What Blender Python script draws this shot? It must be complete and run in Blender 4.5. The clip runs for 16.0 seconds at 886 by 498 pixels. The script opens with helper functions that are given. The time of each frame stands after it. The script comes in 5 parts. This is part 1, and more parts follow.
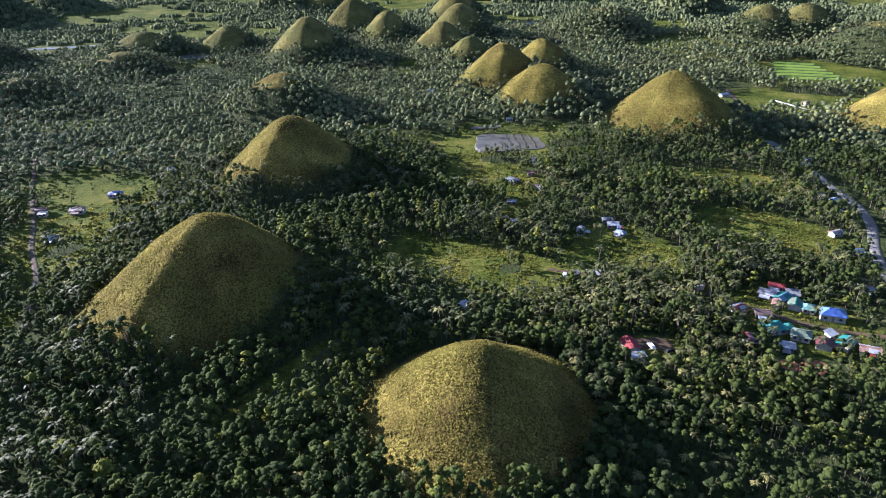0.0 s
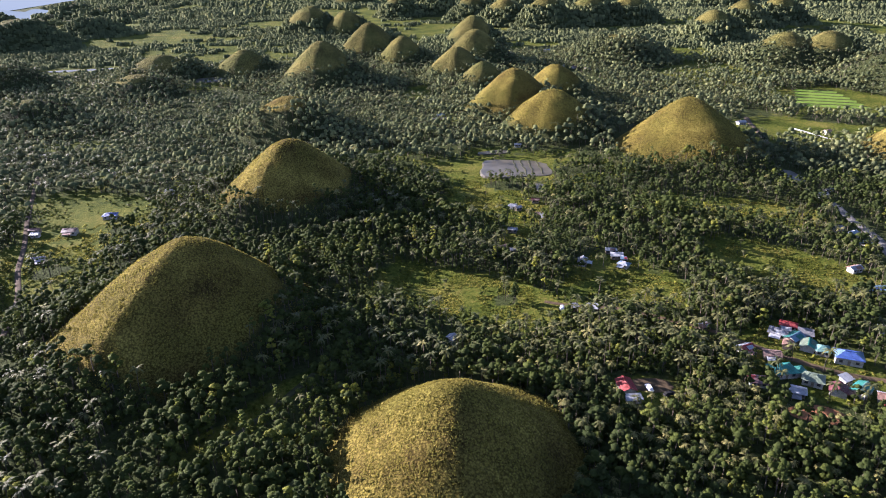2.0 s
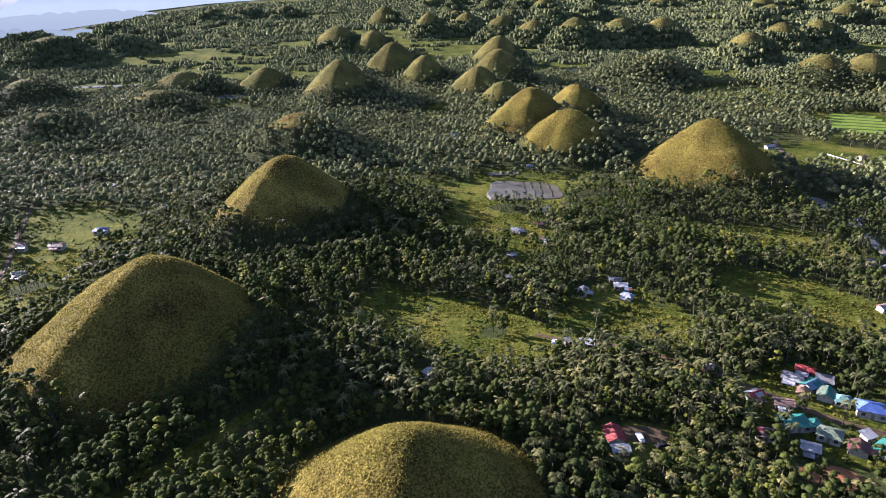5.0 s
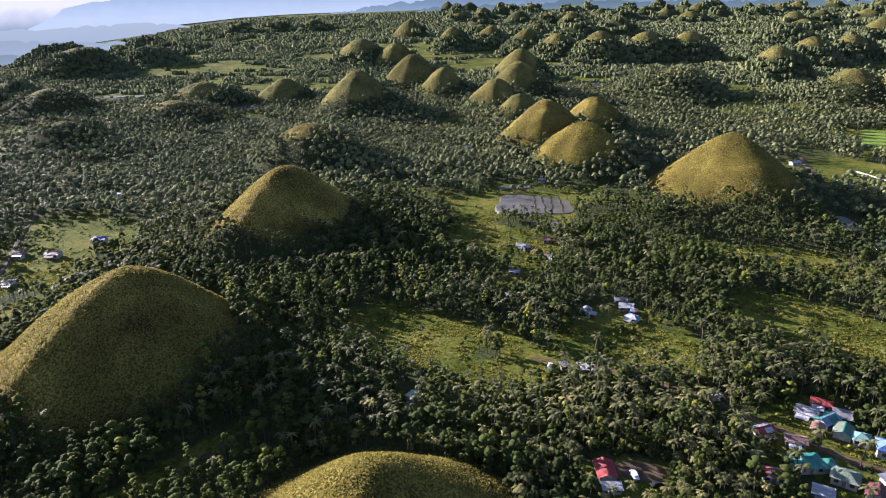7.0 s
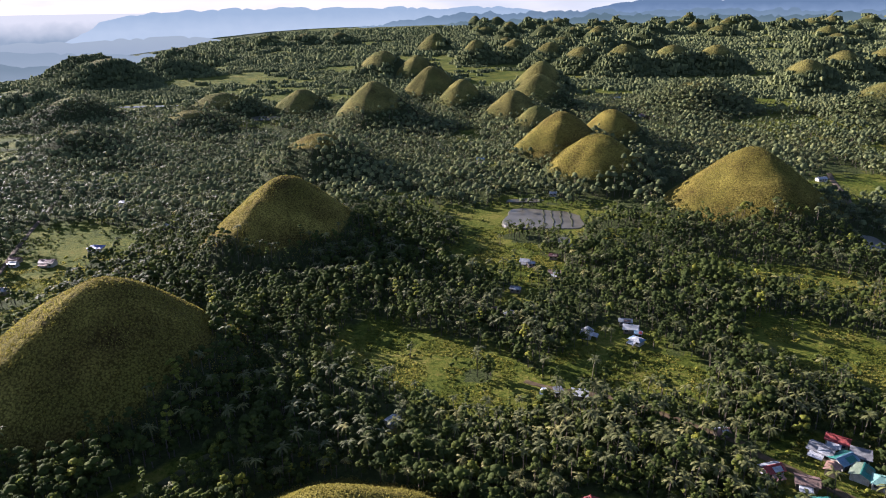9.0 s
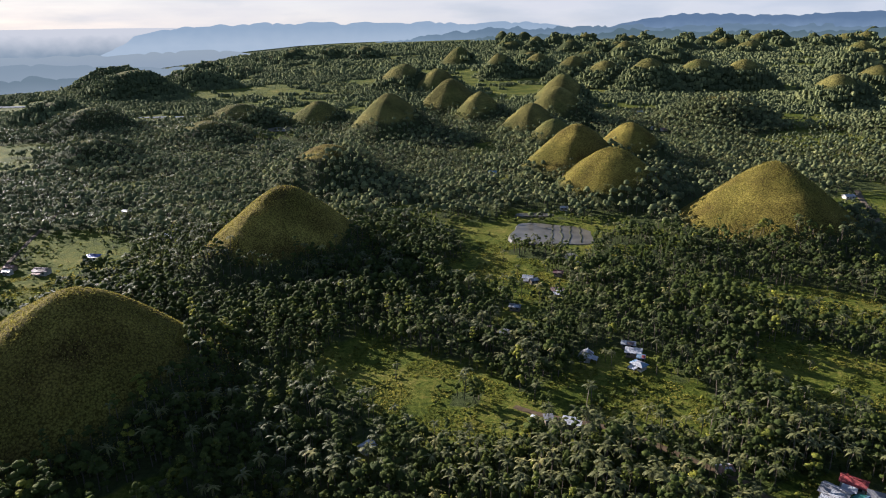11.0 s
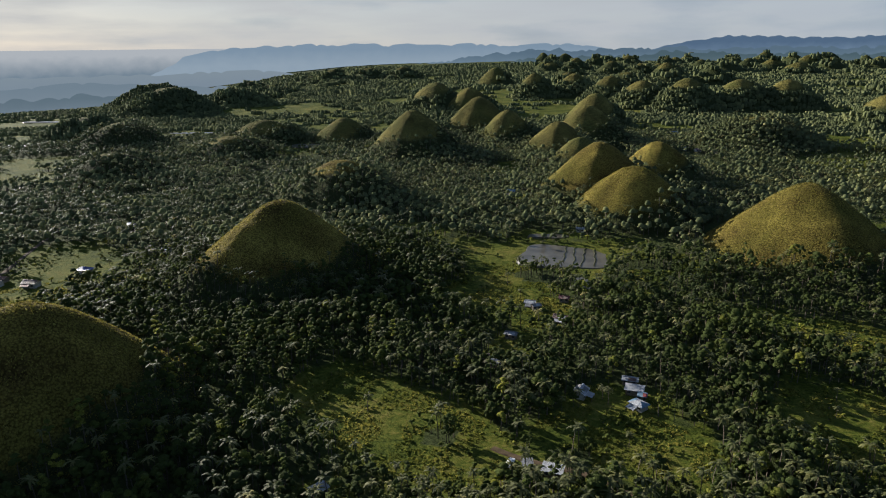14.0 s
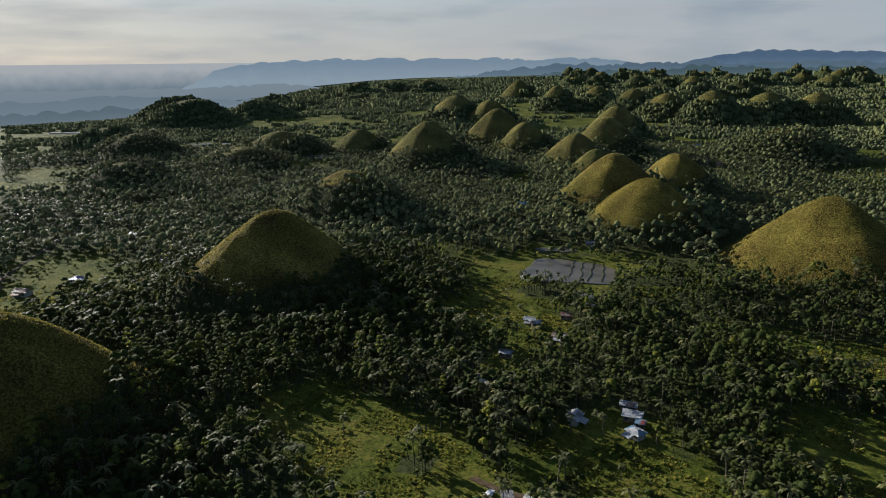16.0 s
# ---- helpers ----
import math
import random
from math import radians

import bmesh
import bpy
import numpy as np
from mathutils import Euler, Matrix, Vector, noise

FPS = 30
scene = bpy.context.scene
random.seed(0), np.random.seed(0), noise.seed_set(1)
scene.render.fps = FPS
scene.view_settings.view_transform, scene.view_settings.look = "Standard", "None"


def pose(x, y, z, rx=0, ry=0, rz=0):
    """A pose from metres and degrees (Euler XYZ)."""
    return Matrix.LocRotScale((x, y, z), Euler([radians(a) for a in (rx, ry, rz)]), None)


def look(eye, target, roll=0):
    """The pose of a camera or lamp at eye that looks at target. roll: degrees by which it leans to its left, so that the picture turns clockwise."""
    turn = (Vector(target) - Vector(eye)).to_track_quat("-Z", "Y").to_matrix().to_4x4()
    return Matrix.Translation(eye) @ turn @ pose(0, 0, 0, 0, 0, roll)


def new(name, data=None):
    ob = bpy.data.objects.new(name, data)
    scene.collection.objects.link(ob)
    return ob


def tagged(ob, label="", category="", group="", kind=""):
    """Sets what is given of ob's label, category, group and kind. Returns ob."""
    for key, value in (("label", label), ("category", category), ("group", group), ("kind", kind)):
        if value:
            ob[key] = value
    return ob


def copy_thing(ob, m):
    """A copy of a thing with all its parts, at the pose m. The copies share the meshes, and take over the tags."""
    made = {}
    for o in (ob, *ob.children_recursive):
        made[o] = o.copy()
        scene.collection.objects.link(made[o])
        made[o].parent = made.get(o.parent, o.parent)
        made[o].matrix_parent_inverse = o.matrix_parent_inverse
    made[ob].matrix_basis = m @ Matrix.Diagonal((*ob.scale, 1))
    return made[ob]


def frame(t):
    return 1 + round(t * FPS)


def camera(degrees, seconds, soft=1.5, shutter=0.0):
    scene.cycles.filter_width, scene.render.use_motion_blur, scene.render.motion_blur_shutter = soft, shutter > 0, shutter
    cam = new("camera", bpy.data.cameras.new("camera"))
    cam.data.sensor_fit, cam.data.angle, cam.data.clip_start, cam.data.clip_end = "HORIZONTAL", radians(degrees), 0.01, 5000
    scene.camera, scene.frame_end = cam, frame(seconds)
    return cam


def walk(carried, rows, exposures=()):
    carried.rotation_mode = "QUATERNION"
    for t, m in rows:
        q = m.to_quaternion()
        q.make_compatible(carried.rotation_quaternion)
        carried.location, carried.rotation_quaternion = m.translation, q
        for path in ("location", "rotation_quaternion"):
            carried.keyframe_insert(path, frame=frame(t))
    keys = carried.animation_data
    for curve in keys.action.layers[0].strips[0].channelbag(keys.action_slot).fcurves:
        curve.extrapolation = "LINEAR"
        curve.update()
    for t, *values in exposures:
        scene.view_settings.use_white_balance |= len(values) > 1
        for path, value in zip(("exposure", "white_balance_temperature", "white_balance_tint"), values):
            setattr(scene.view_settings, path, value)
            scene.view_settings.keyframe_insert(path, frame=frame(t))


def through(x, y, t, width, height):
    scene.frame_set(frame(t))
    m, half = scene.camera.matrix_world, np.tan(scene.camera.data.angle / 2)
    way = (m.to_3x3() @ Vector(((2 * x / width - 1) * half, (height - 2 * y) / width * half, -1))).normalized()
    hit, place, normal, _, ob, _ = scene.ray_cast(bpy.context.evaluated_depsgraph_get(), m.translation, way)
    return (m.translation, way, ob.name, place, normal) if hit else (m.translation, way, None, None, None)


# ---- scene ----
cam = camera(67.1, 16.0, soft=1.1)
METRES, EYE, TILT, LEAN, TURN = 150.0, 142.0, -26.2, 1.3, 0.0
ROWS = [
    (0.0, 0.0, 0.0, 0.0, -0.0, 0.0, -0.0),
    (0.5, 0.0224, 0.0229, 0.0037, 0.52, 0.94, -0.27),
    (1.0, 0.0439, 0.0451, 0.0066, 0.97, 1.57, -0.52),
    (1.5, 0.0652, 0.0675, 0.0101, 1.41, 1.84, -0.78),
    (2.0, 0.0862, 0.09, 0.0132, 1.86, 2.13, -1.01),
    (2.5, 0.1072, 0.1125, 0.017, 2.3, 2.42, -1.26),
    (3.0, 0.1287, 0.1362, 0.0204, 2.75, 2.72, -1.52),
    (3.5, 0.1493, 0.159, 0.0241, 3.2, 3.0, -1.76),
    (4.0, 0.1695, 0.182, 0.0276, 3.65, 3.29, -2.01),
    (6.5, 0.2685, 0.3003, 0.047, 6.27, 4.63, -3.39),
    (7.0, 0.2875, 0.3241, 0.0511, 6.82, 4.89, -3.68),
    (7.5, 0.3068, 0.3494, 0.0559, 7.36, 5.14, -3.96),
    (8.0, 0.3254, 0.3742, 0.0602, 7.91, 5.38, -4.23),
    (8.5, 0.3435, 0.3988, 0.0648, 8.44, 5.64, -4.51),
    (9.0, 0.3612, 0.4239, 0.0693, 8.97, 5.88, -4.78),
    (11.5, 0.4479, 0.5513, 0.0932, 11.64, 7.14, -6.2),
    (12.0, 0.465, 0.5781, 0.0985, 12.2, 7.38, -6.48),
    (12.5, 0.4811, 0.6036, 0.1037, 12.72, 7.61, -6.75),
    (13.0, 0.4969, 0.63, 0.1087, 13.25, 7.85, -7.03),
    (13.5, 0.5123, 0.6562, 0.114, 13.77, 8.06, -7.3),
    (14.0, 0.5281, 0.6839, 0.1199, 14.32, 8.28, -7.58),
    (14.5, 0.543, 0.7103, 0.1253, 14.84, 8.48, -7.83),
    (15.0, 0.5573, 0.7372, 0.1313, 15.36, 8.69, -8.07),
    (15.5, 0.572, 0.7641, 0.1365, 15.89, 8.92, -8.29),
    (16.0, 0.5866, 0.7919, 0.1425, 16.42, 9.16, -8.55),
]
walk(cam, [(t, pose(0, 0, EYE, TILT, LEAN, TURN) @ pose(METRES * x, METRES * y, METRES * z, 90 + pitch, roll, yaw)) for t, x, y, z, yaw, pitch, roll in ROWS],
     exposures=[(0.0, 2.45, 5100, 26), (1.5, 2.48, 5600, 32), (4.0, 2.45, 5600, 32), (8.0, 2.24, 5650, 29), (12.0, 1.66, 5800, 17), (16.0, 1.1, 5850, 12)])

# ---- world, sun ----
SUN_AZ, SUN_EL = 154.0, 16.5          # degrees from +x towards +y, and above the horizon
sun_way = Vector((math.cos(radians(SUN_AZ)) * math.cos(radians(SUN_EL)), math.sin(radians(SUN_AZ)) * math.cos(radians(SUN_EL)), math.sin(radians(SUN_EL))))
world = bpy.data.worlds.new("sky")
scene.world = world
world.use_nodes = True


def tree_nodes(tree):
    tree.nodes.clear()

    def add(kind, **values):
        node = tree.nodes.new(kind)
        for key, value in values.items():
            if key in node.inputs:
                node.inputs[key].default_value = value
            else:
                setattr(node, key, value)
        return node

    def link(a, b):
        tree.links.new(a, b)
    return add, link


def ramp_of(node, stops):
    ramp = node.color_ramp
    while len(ramp.elements) < len(stops):
        ramp.elements.new(0.5)
    for element, (place, colour) in zip(ramp.elements, stops):
        element.position = place
        element.color = (*colour, 1) if len(colour) == 3 else colour
    return node


add, link = tree_nodes(world.node_tree)
sky = add("ShaderNodeTexSky", sky_type="NISHITA", sun_disc=False, sun_elevation=radians(SUN_EL), sun_rotation=radians(90 - SUN_AZ), altitude=400.0, air_density=0.9, dust_density=0.6, ozone_density=1.0)
coords = add("ShaderNodeTexCoord")
stretch = add("ShaderNodeMapping", Scale=(2.2, 2.2, 16.0), Location=(0.3, 0.1, 0.0))
cloud = add("ShaderNodeTexNoise", Scale=2.0, Detail=7.0, Roughness=0.55)
cloud_mask = ramp_of(add("ShaderNodeValToRGB"), [(0.3, (0.86, 0.86, 0.86)), (0.7, (1, 1, 1))])
cloud_mix = add("ShaderNodeMix", data_type="RGBA")
shine = add("ShaderNodeBackground", Strength=0.053)
link(coords.outputs["Generated"], stretch.inputs["Vector"])
link(stretch.outputs["Vector"], cloud.inputs["Vector"])
link(cloud.outputs["Fac"], cloud_mask.inputs["Fac"])
lift = add("ShaderNodeSeparateXYZ")
low_sky = ramp_of(add("ShaderNodeValToRGB"), [(0.07, (1, 1, 1)), (0.16, (0.08, 0.08, 0.08))])
cover_of = add("ShaderNodeMath", operation="MULTIPLY")
link(coords.outputs["Generated"], lift.inputs[0])
link(lift.outputs["Z"], low_sky.inputs["Fac"])
bearing = add("ShaderNodeVectorMath", operation="DOT_PRODUCT")
bearing.inputs[1].default_value = sun_way
sunny = add("ShaderNodeMapRange")
sunny.inputs["From Min"].default_value, sunny.inputs["From Max"].default_value = -1.0, 1.0
sunward = ramp_of(add("ShaderNodeValToRGB"), [(0.0, (1.2, 1.45, 1.75)), (0.36, (2.6, 2.95, 3.25)), (0.6, (3.3, 3.55, 3.6)), (1.0, (4.0, 3.9, 3.5))])
link(coords.outputs["Generated"], bearing.inputs[0])
link(bearing.outputs["Value"], sunny.inputs["Value"])
link(sunny.outputs["Result"], sunward.inputs["Fac"])
heaps = add("ShaderNodeTexNoise", Scale=3.4, Detail=6.0, Roughness=0.5)
squash = add("ShaderNodeMapping", Scale=(1.6, 1.6, 7.0), Location=(0.9, 0.2, 0.35))
heap_mask = ramp_of(add("ShaderNodeValToRGB"), [(0.5, (1.08, 1.06, 1.04)), (0.6, (0.9, 0.93, 0.96)), (0.75, (0.72, 0.78, 0.84))])
clouded = add("ShaderNodeMix", data_type="RGBA", blend_type="MULTIPLY")
clouded.inputs["Factor"].default_value = 0.8
link(coords.outputs["Generated"], squash.inputs["Vector"])
link(squash.outputs["Vector"], heaps.inputs["Vector"])
link(heaps.outputs["Fac"], heap_mask.inputs["Fac"])
link(sunward.outputs["Color"], clouded.inputs["A"])
link(heap_mask.outputs["Color"], clouded.inputs["B"])
link(clouded.outputs["Result"], cloud_mix.inputs["B"])
link(low_sky.outputs["Color"], cover_of.inputs[0])
link(cloud_mask.outputs["Color"], cover_of.inputs[1])
link(cover_of.outputs[0], cloud_mix.inputs["Factor"])
link(sky.outputs["Color"], cloud_mix.inputs["A"])
link(cloud_mix.outputs["Result"], shine.inputs["Color"])
link(shine.outputs["Background"], add("ShaderNodeOutputWorld").inputs["Surface"])

sun = new("sun", bpy.data.lights.new("sun", "SUN"))
sun.data.energy, sun.data.angle, sun.data.color = 5.0, radians(0.6), (1.0, 0.9, 0.73)
sun.matrix_world = look(sun_way * 900, (0, 0, 0))


# ---- materials ----
def material(name):
    mat = bpy.data.materials.new(name)
    mat.use_nodes = True
    add, link = tree_nodes(mat.node_tree)
    return mat, add, link


def finish(add, link, shader):
    link(shader, add("ShaderNodeOutputMaterial").inputs["Surface"])


def plain(name, dark, light, scale=2.0, rough=0.7, metal=0.0, bump=0.2, fine=12.0, waves=0.0):
    """A surface that varies between two colours at two scales, with fine relief."""
    mat, add, link = material(name)
    coords = add("ShaderNodeTexCoord")
    big = add("ShaderNodeTexNoise", Scale=scale, Detail=4.0)
    small = add("ShaderNodeTexNoise", Scale=scale * fine, Detail=3.0)
    both = add("ShaderNodeMath", operation="MULTIPLY_ADD")
    both.inputs[1].default_value = 0.45
    ramp = ramp_of(add("ShaderNodeValToRGB"), [(0.45, dark), (0.9, light)])
    surface = add("ShaderNodeBsdfPrincipled", Roughness=rough, Metallic=metal)
    surface.inputs["Specular IOR Level"].default_value = 0.04 if rough > 0.85 else 0.4
    relief = add("ShaderNodeBump", Strength=bump, Distance=0.05)
    for node in (big, small):
        link(coords.outputs["Object"], node.inputs["Vector"])
    link(small.outputs["Fac"], both.inputs[0])
    link(big.outputs["Fac"], both.inputs[2])
    link(both.outputs[0], ramp.inputs["Fac"])
    link(ramp.outputs["Color"], surface.inputs["Base Color"])
    if waves:
        ribs = add("ShaderNodeTexWave", Scale=waves, Distortion=0.0)
        link(coords.outputs["Object"], ribs.inputs["Vector"])
        link(ribs.outputs["Fac"], relief.inputs["Height"])
    else:
        link(small.outputs["Fac"], relief.inputs["Height"])
    link(relief.outputs["Normal"], surface.inputs["Normal"])
    finish(add, link, surface.outputs["BSDF"])
    return mat


def leafy(name, dark, middle, light, through=0.3, rough=0.55, gloss=0.12, grain=1.7):
    """Leaves: every tree has its own tint, every leaf clump its own shade; darker colour paints the shaded gaps between
    small bunches of leaves.
    """
    mat, add, link = material(name)
    tint = add("ShaderNodeAttribute", attribute_name="tint")
    island = add("ShaderNodeNewGeometry")
    bunches = add("ShaderNodeTexNoise", Scale=grain, Detail=3.0, Roughness=0.65)
    swing = add("ShaderNodeMapRange")
    for key, value in (("From Min", 0.3), ("From Max", 0.7), ("To Min", -0.14), ("To Max", 0.18)):
        swing.inputs[key].default_value = value
    shade = add("ShaderNodeMath", operation="MULTIPLY_ADD")
    shade.inputs[1].default_value = 0.12
    both = add("ShaderNodeMath", operation="ADD")
    ramp = ramp_of(add("ShaderNodeValToRGB"), [(0.1, dark), (0.6, middle), (1.2 / 1.35, light)])
    relief = add("ShaderNodeBump", Strength=0.75, Distance=0.45)
    surface = add("ShaderNodeBsdfPrincipled", Roughness=rough)
    surface.inputs["Specular IOR Level"].default_value = gloss
    glow = add("ShaderNodeBsdfTranslucent")
    mix = add("ShaderNodeMixShader", Fac=through)
    link(island.outputs["Position"], bunches.inputs["Vector"])
    link(bunches.outputs["Fac"], swing.inputs["Value"])
    link(bunches.outputs["Fac"], relief.inputs["Height"])
    link(relief.outputs["Normal"], surface.inputs["Normal"])
    link(island.outputs["Random Per Island"], shade.inputs[0])
    link(tint.outputs["Fac"], shade.inputs[2])
    link(shade.outputs[0], both.inputs[0])
    link(swing.outputs["Result"], both.inputs[1])
    link(both.outputs[0], ramp.inputs["Fac"])
    link(ramp.outputs["Color"], surface.inputs["Base Color"])
    link(ramp.outputs["Color"], glow.inputs["Color"])
    link(surface.outputs["BSDF"], mix.inputs[1])
    link(glow.outputs["BSDF"], mix.inputs[2])
    finish(add, link, mix.outputs["Shader"])
    return mat


def hill_grass(name, low=(0.057, 0.042, 0.014), middle=(0.13, 0.106, 0.026), high=(0.245, 0.204, 0.048), lush=(0.09, 0.086, 0.018)):
    """Dry grass: straw and olive in patches, with clumps and faint cattle steps."""
    mat, add, link = material(name)
    place = add("ShaderNodeNewGeometry")
    patches = add("ShaderNodeTexNoise", Scale=0.05, Detail=5.0, Roughness=0.6)
    clumps = add("ShaderNodeTexNoise", Scale=1.9, Detail=5.0, Roughness=0.75)
    fine = add("ShaderNodeTexVoronoi", Scale=1.35)
    # shade of the gaps between tussocks, painted as darker colour
    tussock = ramp_of(add("ShaderNodeValToRGB"), [(0.12, (1.35, 1.33, 1.2)), (0.42, (1.0, 0.97, 0.9)), (0.7, (0.38, 0.36, 0.33))])
    clumped = add("ShaderNodeMix", data_type="RGBA", blend_type="MULTIPLY")
    clumped.inputs["Factor"].default_value = 0.9
    total = add("ShaderNodeMath", operation="MULTIPLY_ADD")
    total.inputs[1].default_value = 0.6
    ramp = ramp_of(add("ShaderNodeValToRGB"), [(0.55, low), (0.8, middle), (1.0, high)])
    green = add("ShaderNodeMix", data_type="RGBA")
    green.inputs["B"].default_value = (*lush, 1)
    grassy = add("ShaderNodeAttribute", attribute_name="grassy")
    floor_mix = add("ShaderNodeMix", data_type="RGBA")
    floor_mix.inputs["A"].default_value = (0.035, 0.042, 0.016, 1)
    patch_ramp = ramp_of(add("ShaderNodeValToRGB"), [(0.45, (0, 0, 0)), (0.75, (1, 1, 1))])
    other = add("ShaderNodeTexNoise", Scale=0.028, Detail=4.0)
    relief = add("ShaderNodeBump", Strength=0.9, Distance=0.45)
    surface = add("ShaderNodeBsdfPrincipled", Roughness=0.9)
    surface.inputs["Specular IOR Level"].default_value = 0.02
    for node in (patches, clumps, fine, other):
        link(place.outputs["Position"], node.inputs["Vector"])
    link(clumps.outputs["Fac"], total.inputs[0])
    link(patches.outputs["Fac"], total.inputs[2])
    link(total.outputs[0], ramp.inputs["Fac"])
    link(other.outputs["Fac"], patch_ramp.inputs["Fac"])
    link(patch_ramp.outputs["Color"], green.inputs["Factor"])
    link(ramp.outputs["Color"], green.inputs["A"])
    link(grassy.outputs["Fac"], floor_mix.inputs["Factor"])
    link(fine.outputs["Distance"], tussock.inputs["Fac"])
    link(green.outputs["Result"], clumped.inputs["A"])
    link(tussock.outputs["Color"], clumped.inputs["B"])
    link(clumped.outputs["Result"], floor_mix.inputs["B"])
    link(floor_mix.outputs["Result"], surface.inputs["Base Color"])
    mixed = add("ShaderNodeMath", operation="SUBTRACT")
    link(clumps.outputs["Fac"], mixed.inputs[0])
    link(fine.outputs["Distance"], mixed.inputs[1])
    link(mixed.outputs[0], relief.inputs["Height"])
    link(relief.outputs["Normal"], surface.inputs["Normal"])
    finish(add, link, surface.outputs["BSDF"])
    return mat


def land(name):
    """The ground: undergrowth and leaf litter in the woods, pasture in the open, with dry patches and weeds."""
    mat, add, link = material(name)
    place = add("ShaderNodeNewGeometry")
    cover = add("ShaderNodeAttribute", attribute_name="cover")
    edge = add("ShaderNodeTexNoise", Scale=0.12, Detail=5.0)
    fields = add("ShaderNodeTexNoise", Scale=0.034, Detail=5.0, Roughness=0.6)
    weeds = add("ShaderNodeTexNoise", Scale=0.55, Detail=6.0, Roughness=0.7)
    pasture = ramp_of(add("ShaderNodeValToRGB"), [(0.3, (0.024, 0.036, 0.006)), (0.45, (0.053, 0.067, 0.01)), (0.58, (0.088, 0.093, 0.016)), (0.76, (0.135, 0.115, 0.03))])
    blend = add("ShaderNodeMath", operation="MULTIPLY_ADD")
    blend.inputs[1].default_value = 1.1
    shift = add("ShaderNodeMath", operation="SUBTRACT")
    shift.inputs[1].default_value = 0.55
    woods = ramp_of(add("ShaderNodeValToRGB"), [(0.35, (0.024, 0.032, 0.012)), (0.7, (0.055, 0.066, 0.022))])
    steps = add("ShaderNodeMath", operation="MULTIPLY_ADD")
    steps.inputs[1].default_value = 0.8
    mask = ramp_of(add("ShaderNodeValToRGB"), [(0.8, (0, 0, 0)), (0.95, (1, 1, 1))])
    mix = add("ShaderNodeMix", data_type="RGBA")
    relief = add("ShaderNodeBump", Strength=0.9, Distance=0.7)
    surface = add("ShaderNodeBsdfPrincipled", Roughness=0.92)
    surface.inputs["Specular IOR Level"].default_value = 0.02
    for node in (edge, fields, weeds):
        link(place.outputs["Position"], node.inputs["Vector"])
    link(weeds.outputs["Fac"], blend.inputs[0])
    link(fields.outputs["Fac"], blend.inputs[2])
    link(blend.outputs[0], shift.inputs[0])
    link(shift.outputs[0], pasture.inputs["Fac"])
    link(weeds.outputs["Fac"], woods.inputs["Fac"])
    link(edge.outputs["Fac"], steps.inputs[0])
    link(cover.outputs["Fac"], steps.inputs[2])
    link(steps.outputs[0], mask.inputs["Fac"])
    link(mask.outputs["Color"], mix.inputs["Factor"])
    link(woods.outputs["Color"], mix.inputs["A"])
    link(pasture.outputs["Color"], mix.inputs["B"])
    link(mix.outputs["Result"], surface.inputs["Base Color"])
    link(weeds.outputs["Fac"], relief.inputs["Height"])
    link(relief.outputs["Normal"], surface.inputs["Normal"])
    finish(add, link, surface.outputs["BSDF"])
    return mat


def still_water(name):
    mat, add, link = material(name)
    place = add("ShaderNodeNewGeometry")
    mud = add("ShaderNodeTexNoise", Scale=0.1, Detail=4.0)
    ramp = ramp_of(add("ShaderNodeValToRGB"), [(0.4, (0.058, 0.053, 0.04)), (0.65, (0.1, 0.092, 0.07))])
    ripple = add("ShaderNodeTexNoise", Scale=1.2, Detail=2.0)
    relief = add("ShaderNodeBump", Strength=0.04, Distance=0.1)
    surface = add("ShaderNodeBsdfPrincipled", Roughness=0.3)
    surface.inputs["Specular IOR Level"].default_value = 0.1
    link(place.outputs["Position"], mud.inputs["Vector"])
    link(place.outputs["Position"], ripple.inputs["Vector"])
    link(mud.outputs["Fac"], ramp.inputs["Fac"])
    link(ramp.outputs["Color"], surface.inputs["Base Color"])
    link(ripple.outputs["Fac"], relief.inputs["Height"])
    link(relief.outputs["Normal"], surface.inputs["Normal"])
    finish(add, link, surface.outputs["BSDF"])
    return mat


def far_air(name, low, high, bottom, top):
    """The plain backdrop of the distance: blue haze painted as a glow, paler towards the plain."""
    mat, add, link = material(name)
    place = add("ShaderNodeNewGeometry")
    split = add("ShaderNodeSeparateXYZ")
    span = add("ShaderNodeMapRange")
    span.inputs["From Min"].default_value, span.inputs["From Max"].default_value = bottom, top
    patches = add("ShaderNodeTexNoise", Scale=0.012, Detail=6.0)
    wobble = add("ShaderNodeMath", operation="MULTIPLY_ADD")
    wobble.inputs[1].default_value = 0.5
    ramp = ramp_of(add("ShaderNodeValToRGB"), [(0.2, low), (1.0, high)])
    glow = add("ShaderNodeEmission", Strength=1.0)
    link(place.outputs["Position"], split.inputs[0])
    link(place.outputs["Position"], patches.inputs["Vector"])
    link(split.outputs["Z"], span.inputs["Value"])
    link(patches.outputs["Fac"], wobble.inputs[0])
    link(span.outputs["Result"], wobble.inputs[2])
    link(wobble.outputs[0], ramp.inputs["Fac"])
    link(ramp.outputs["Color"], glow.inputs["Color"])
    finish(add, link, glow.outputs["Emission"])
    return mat


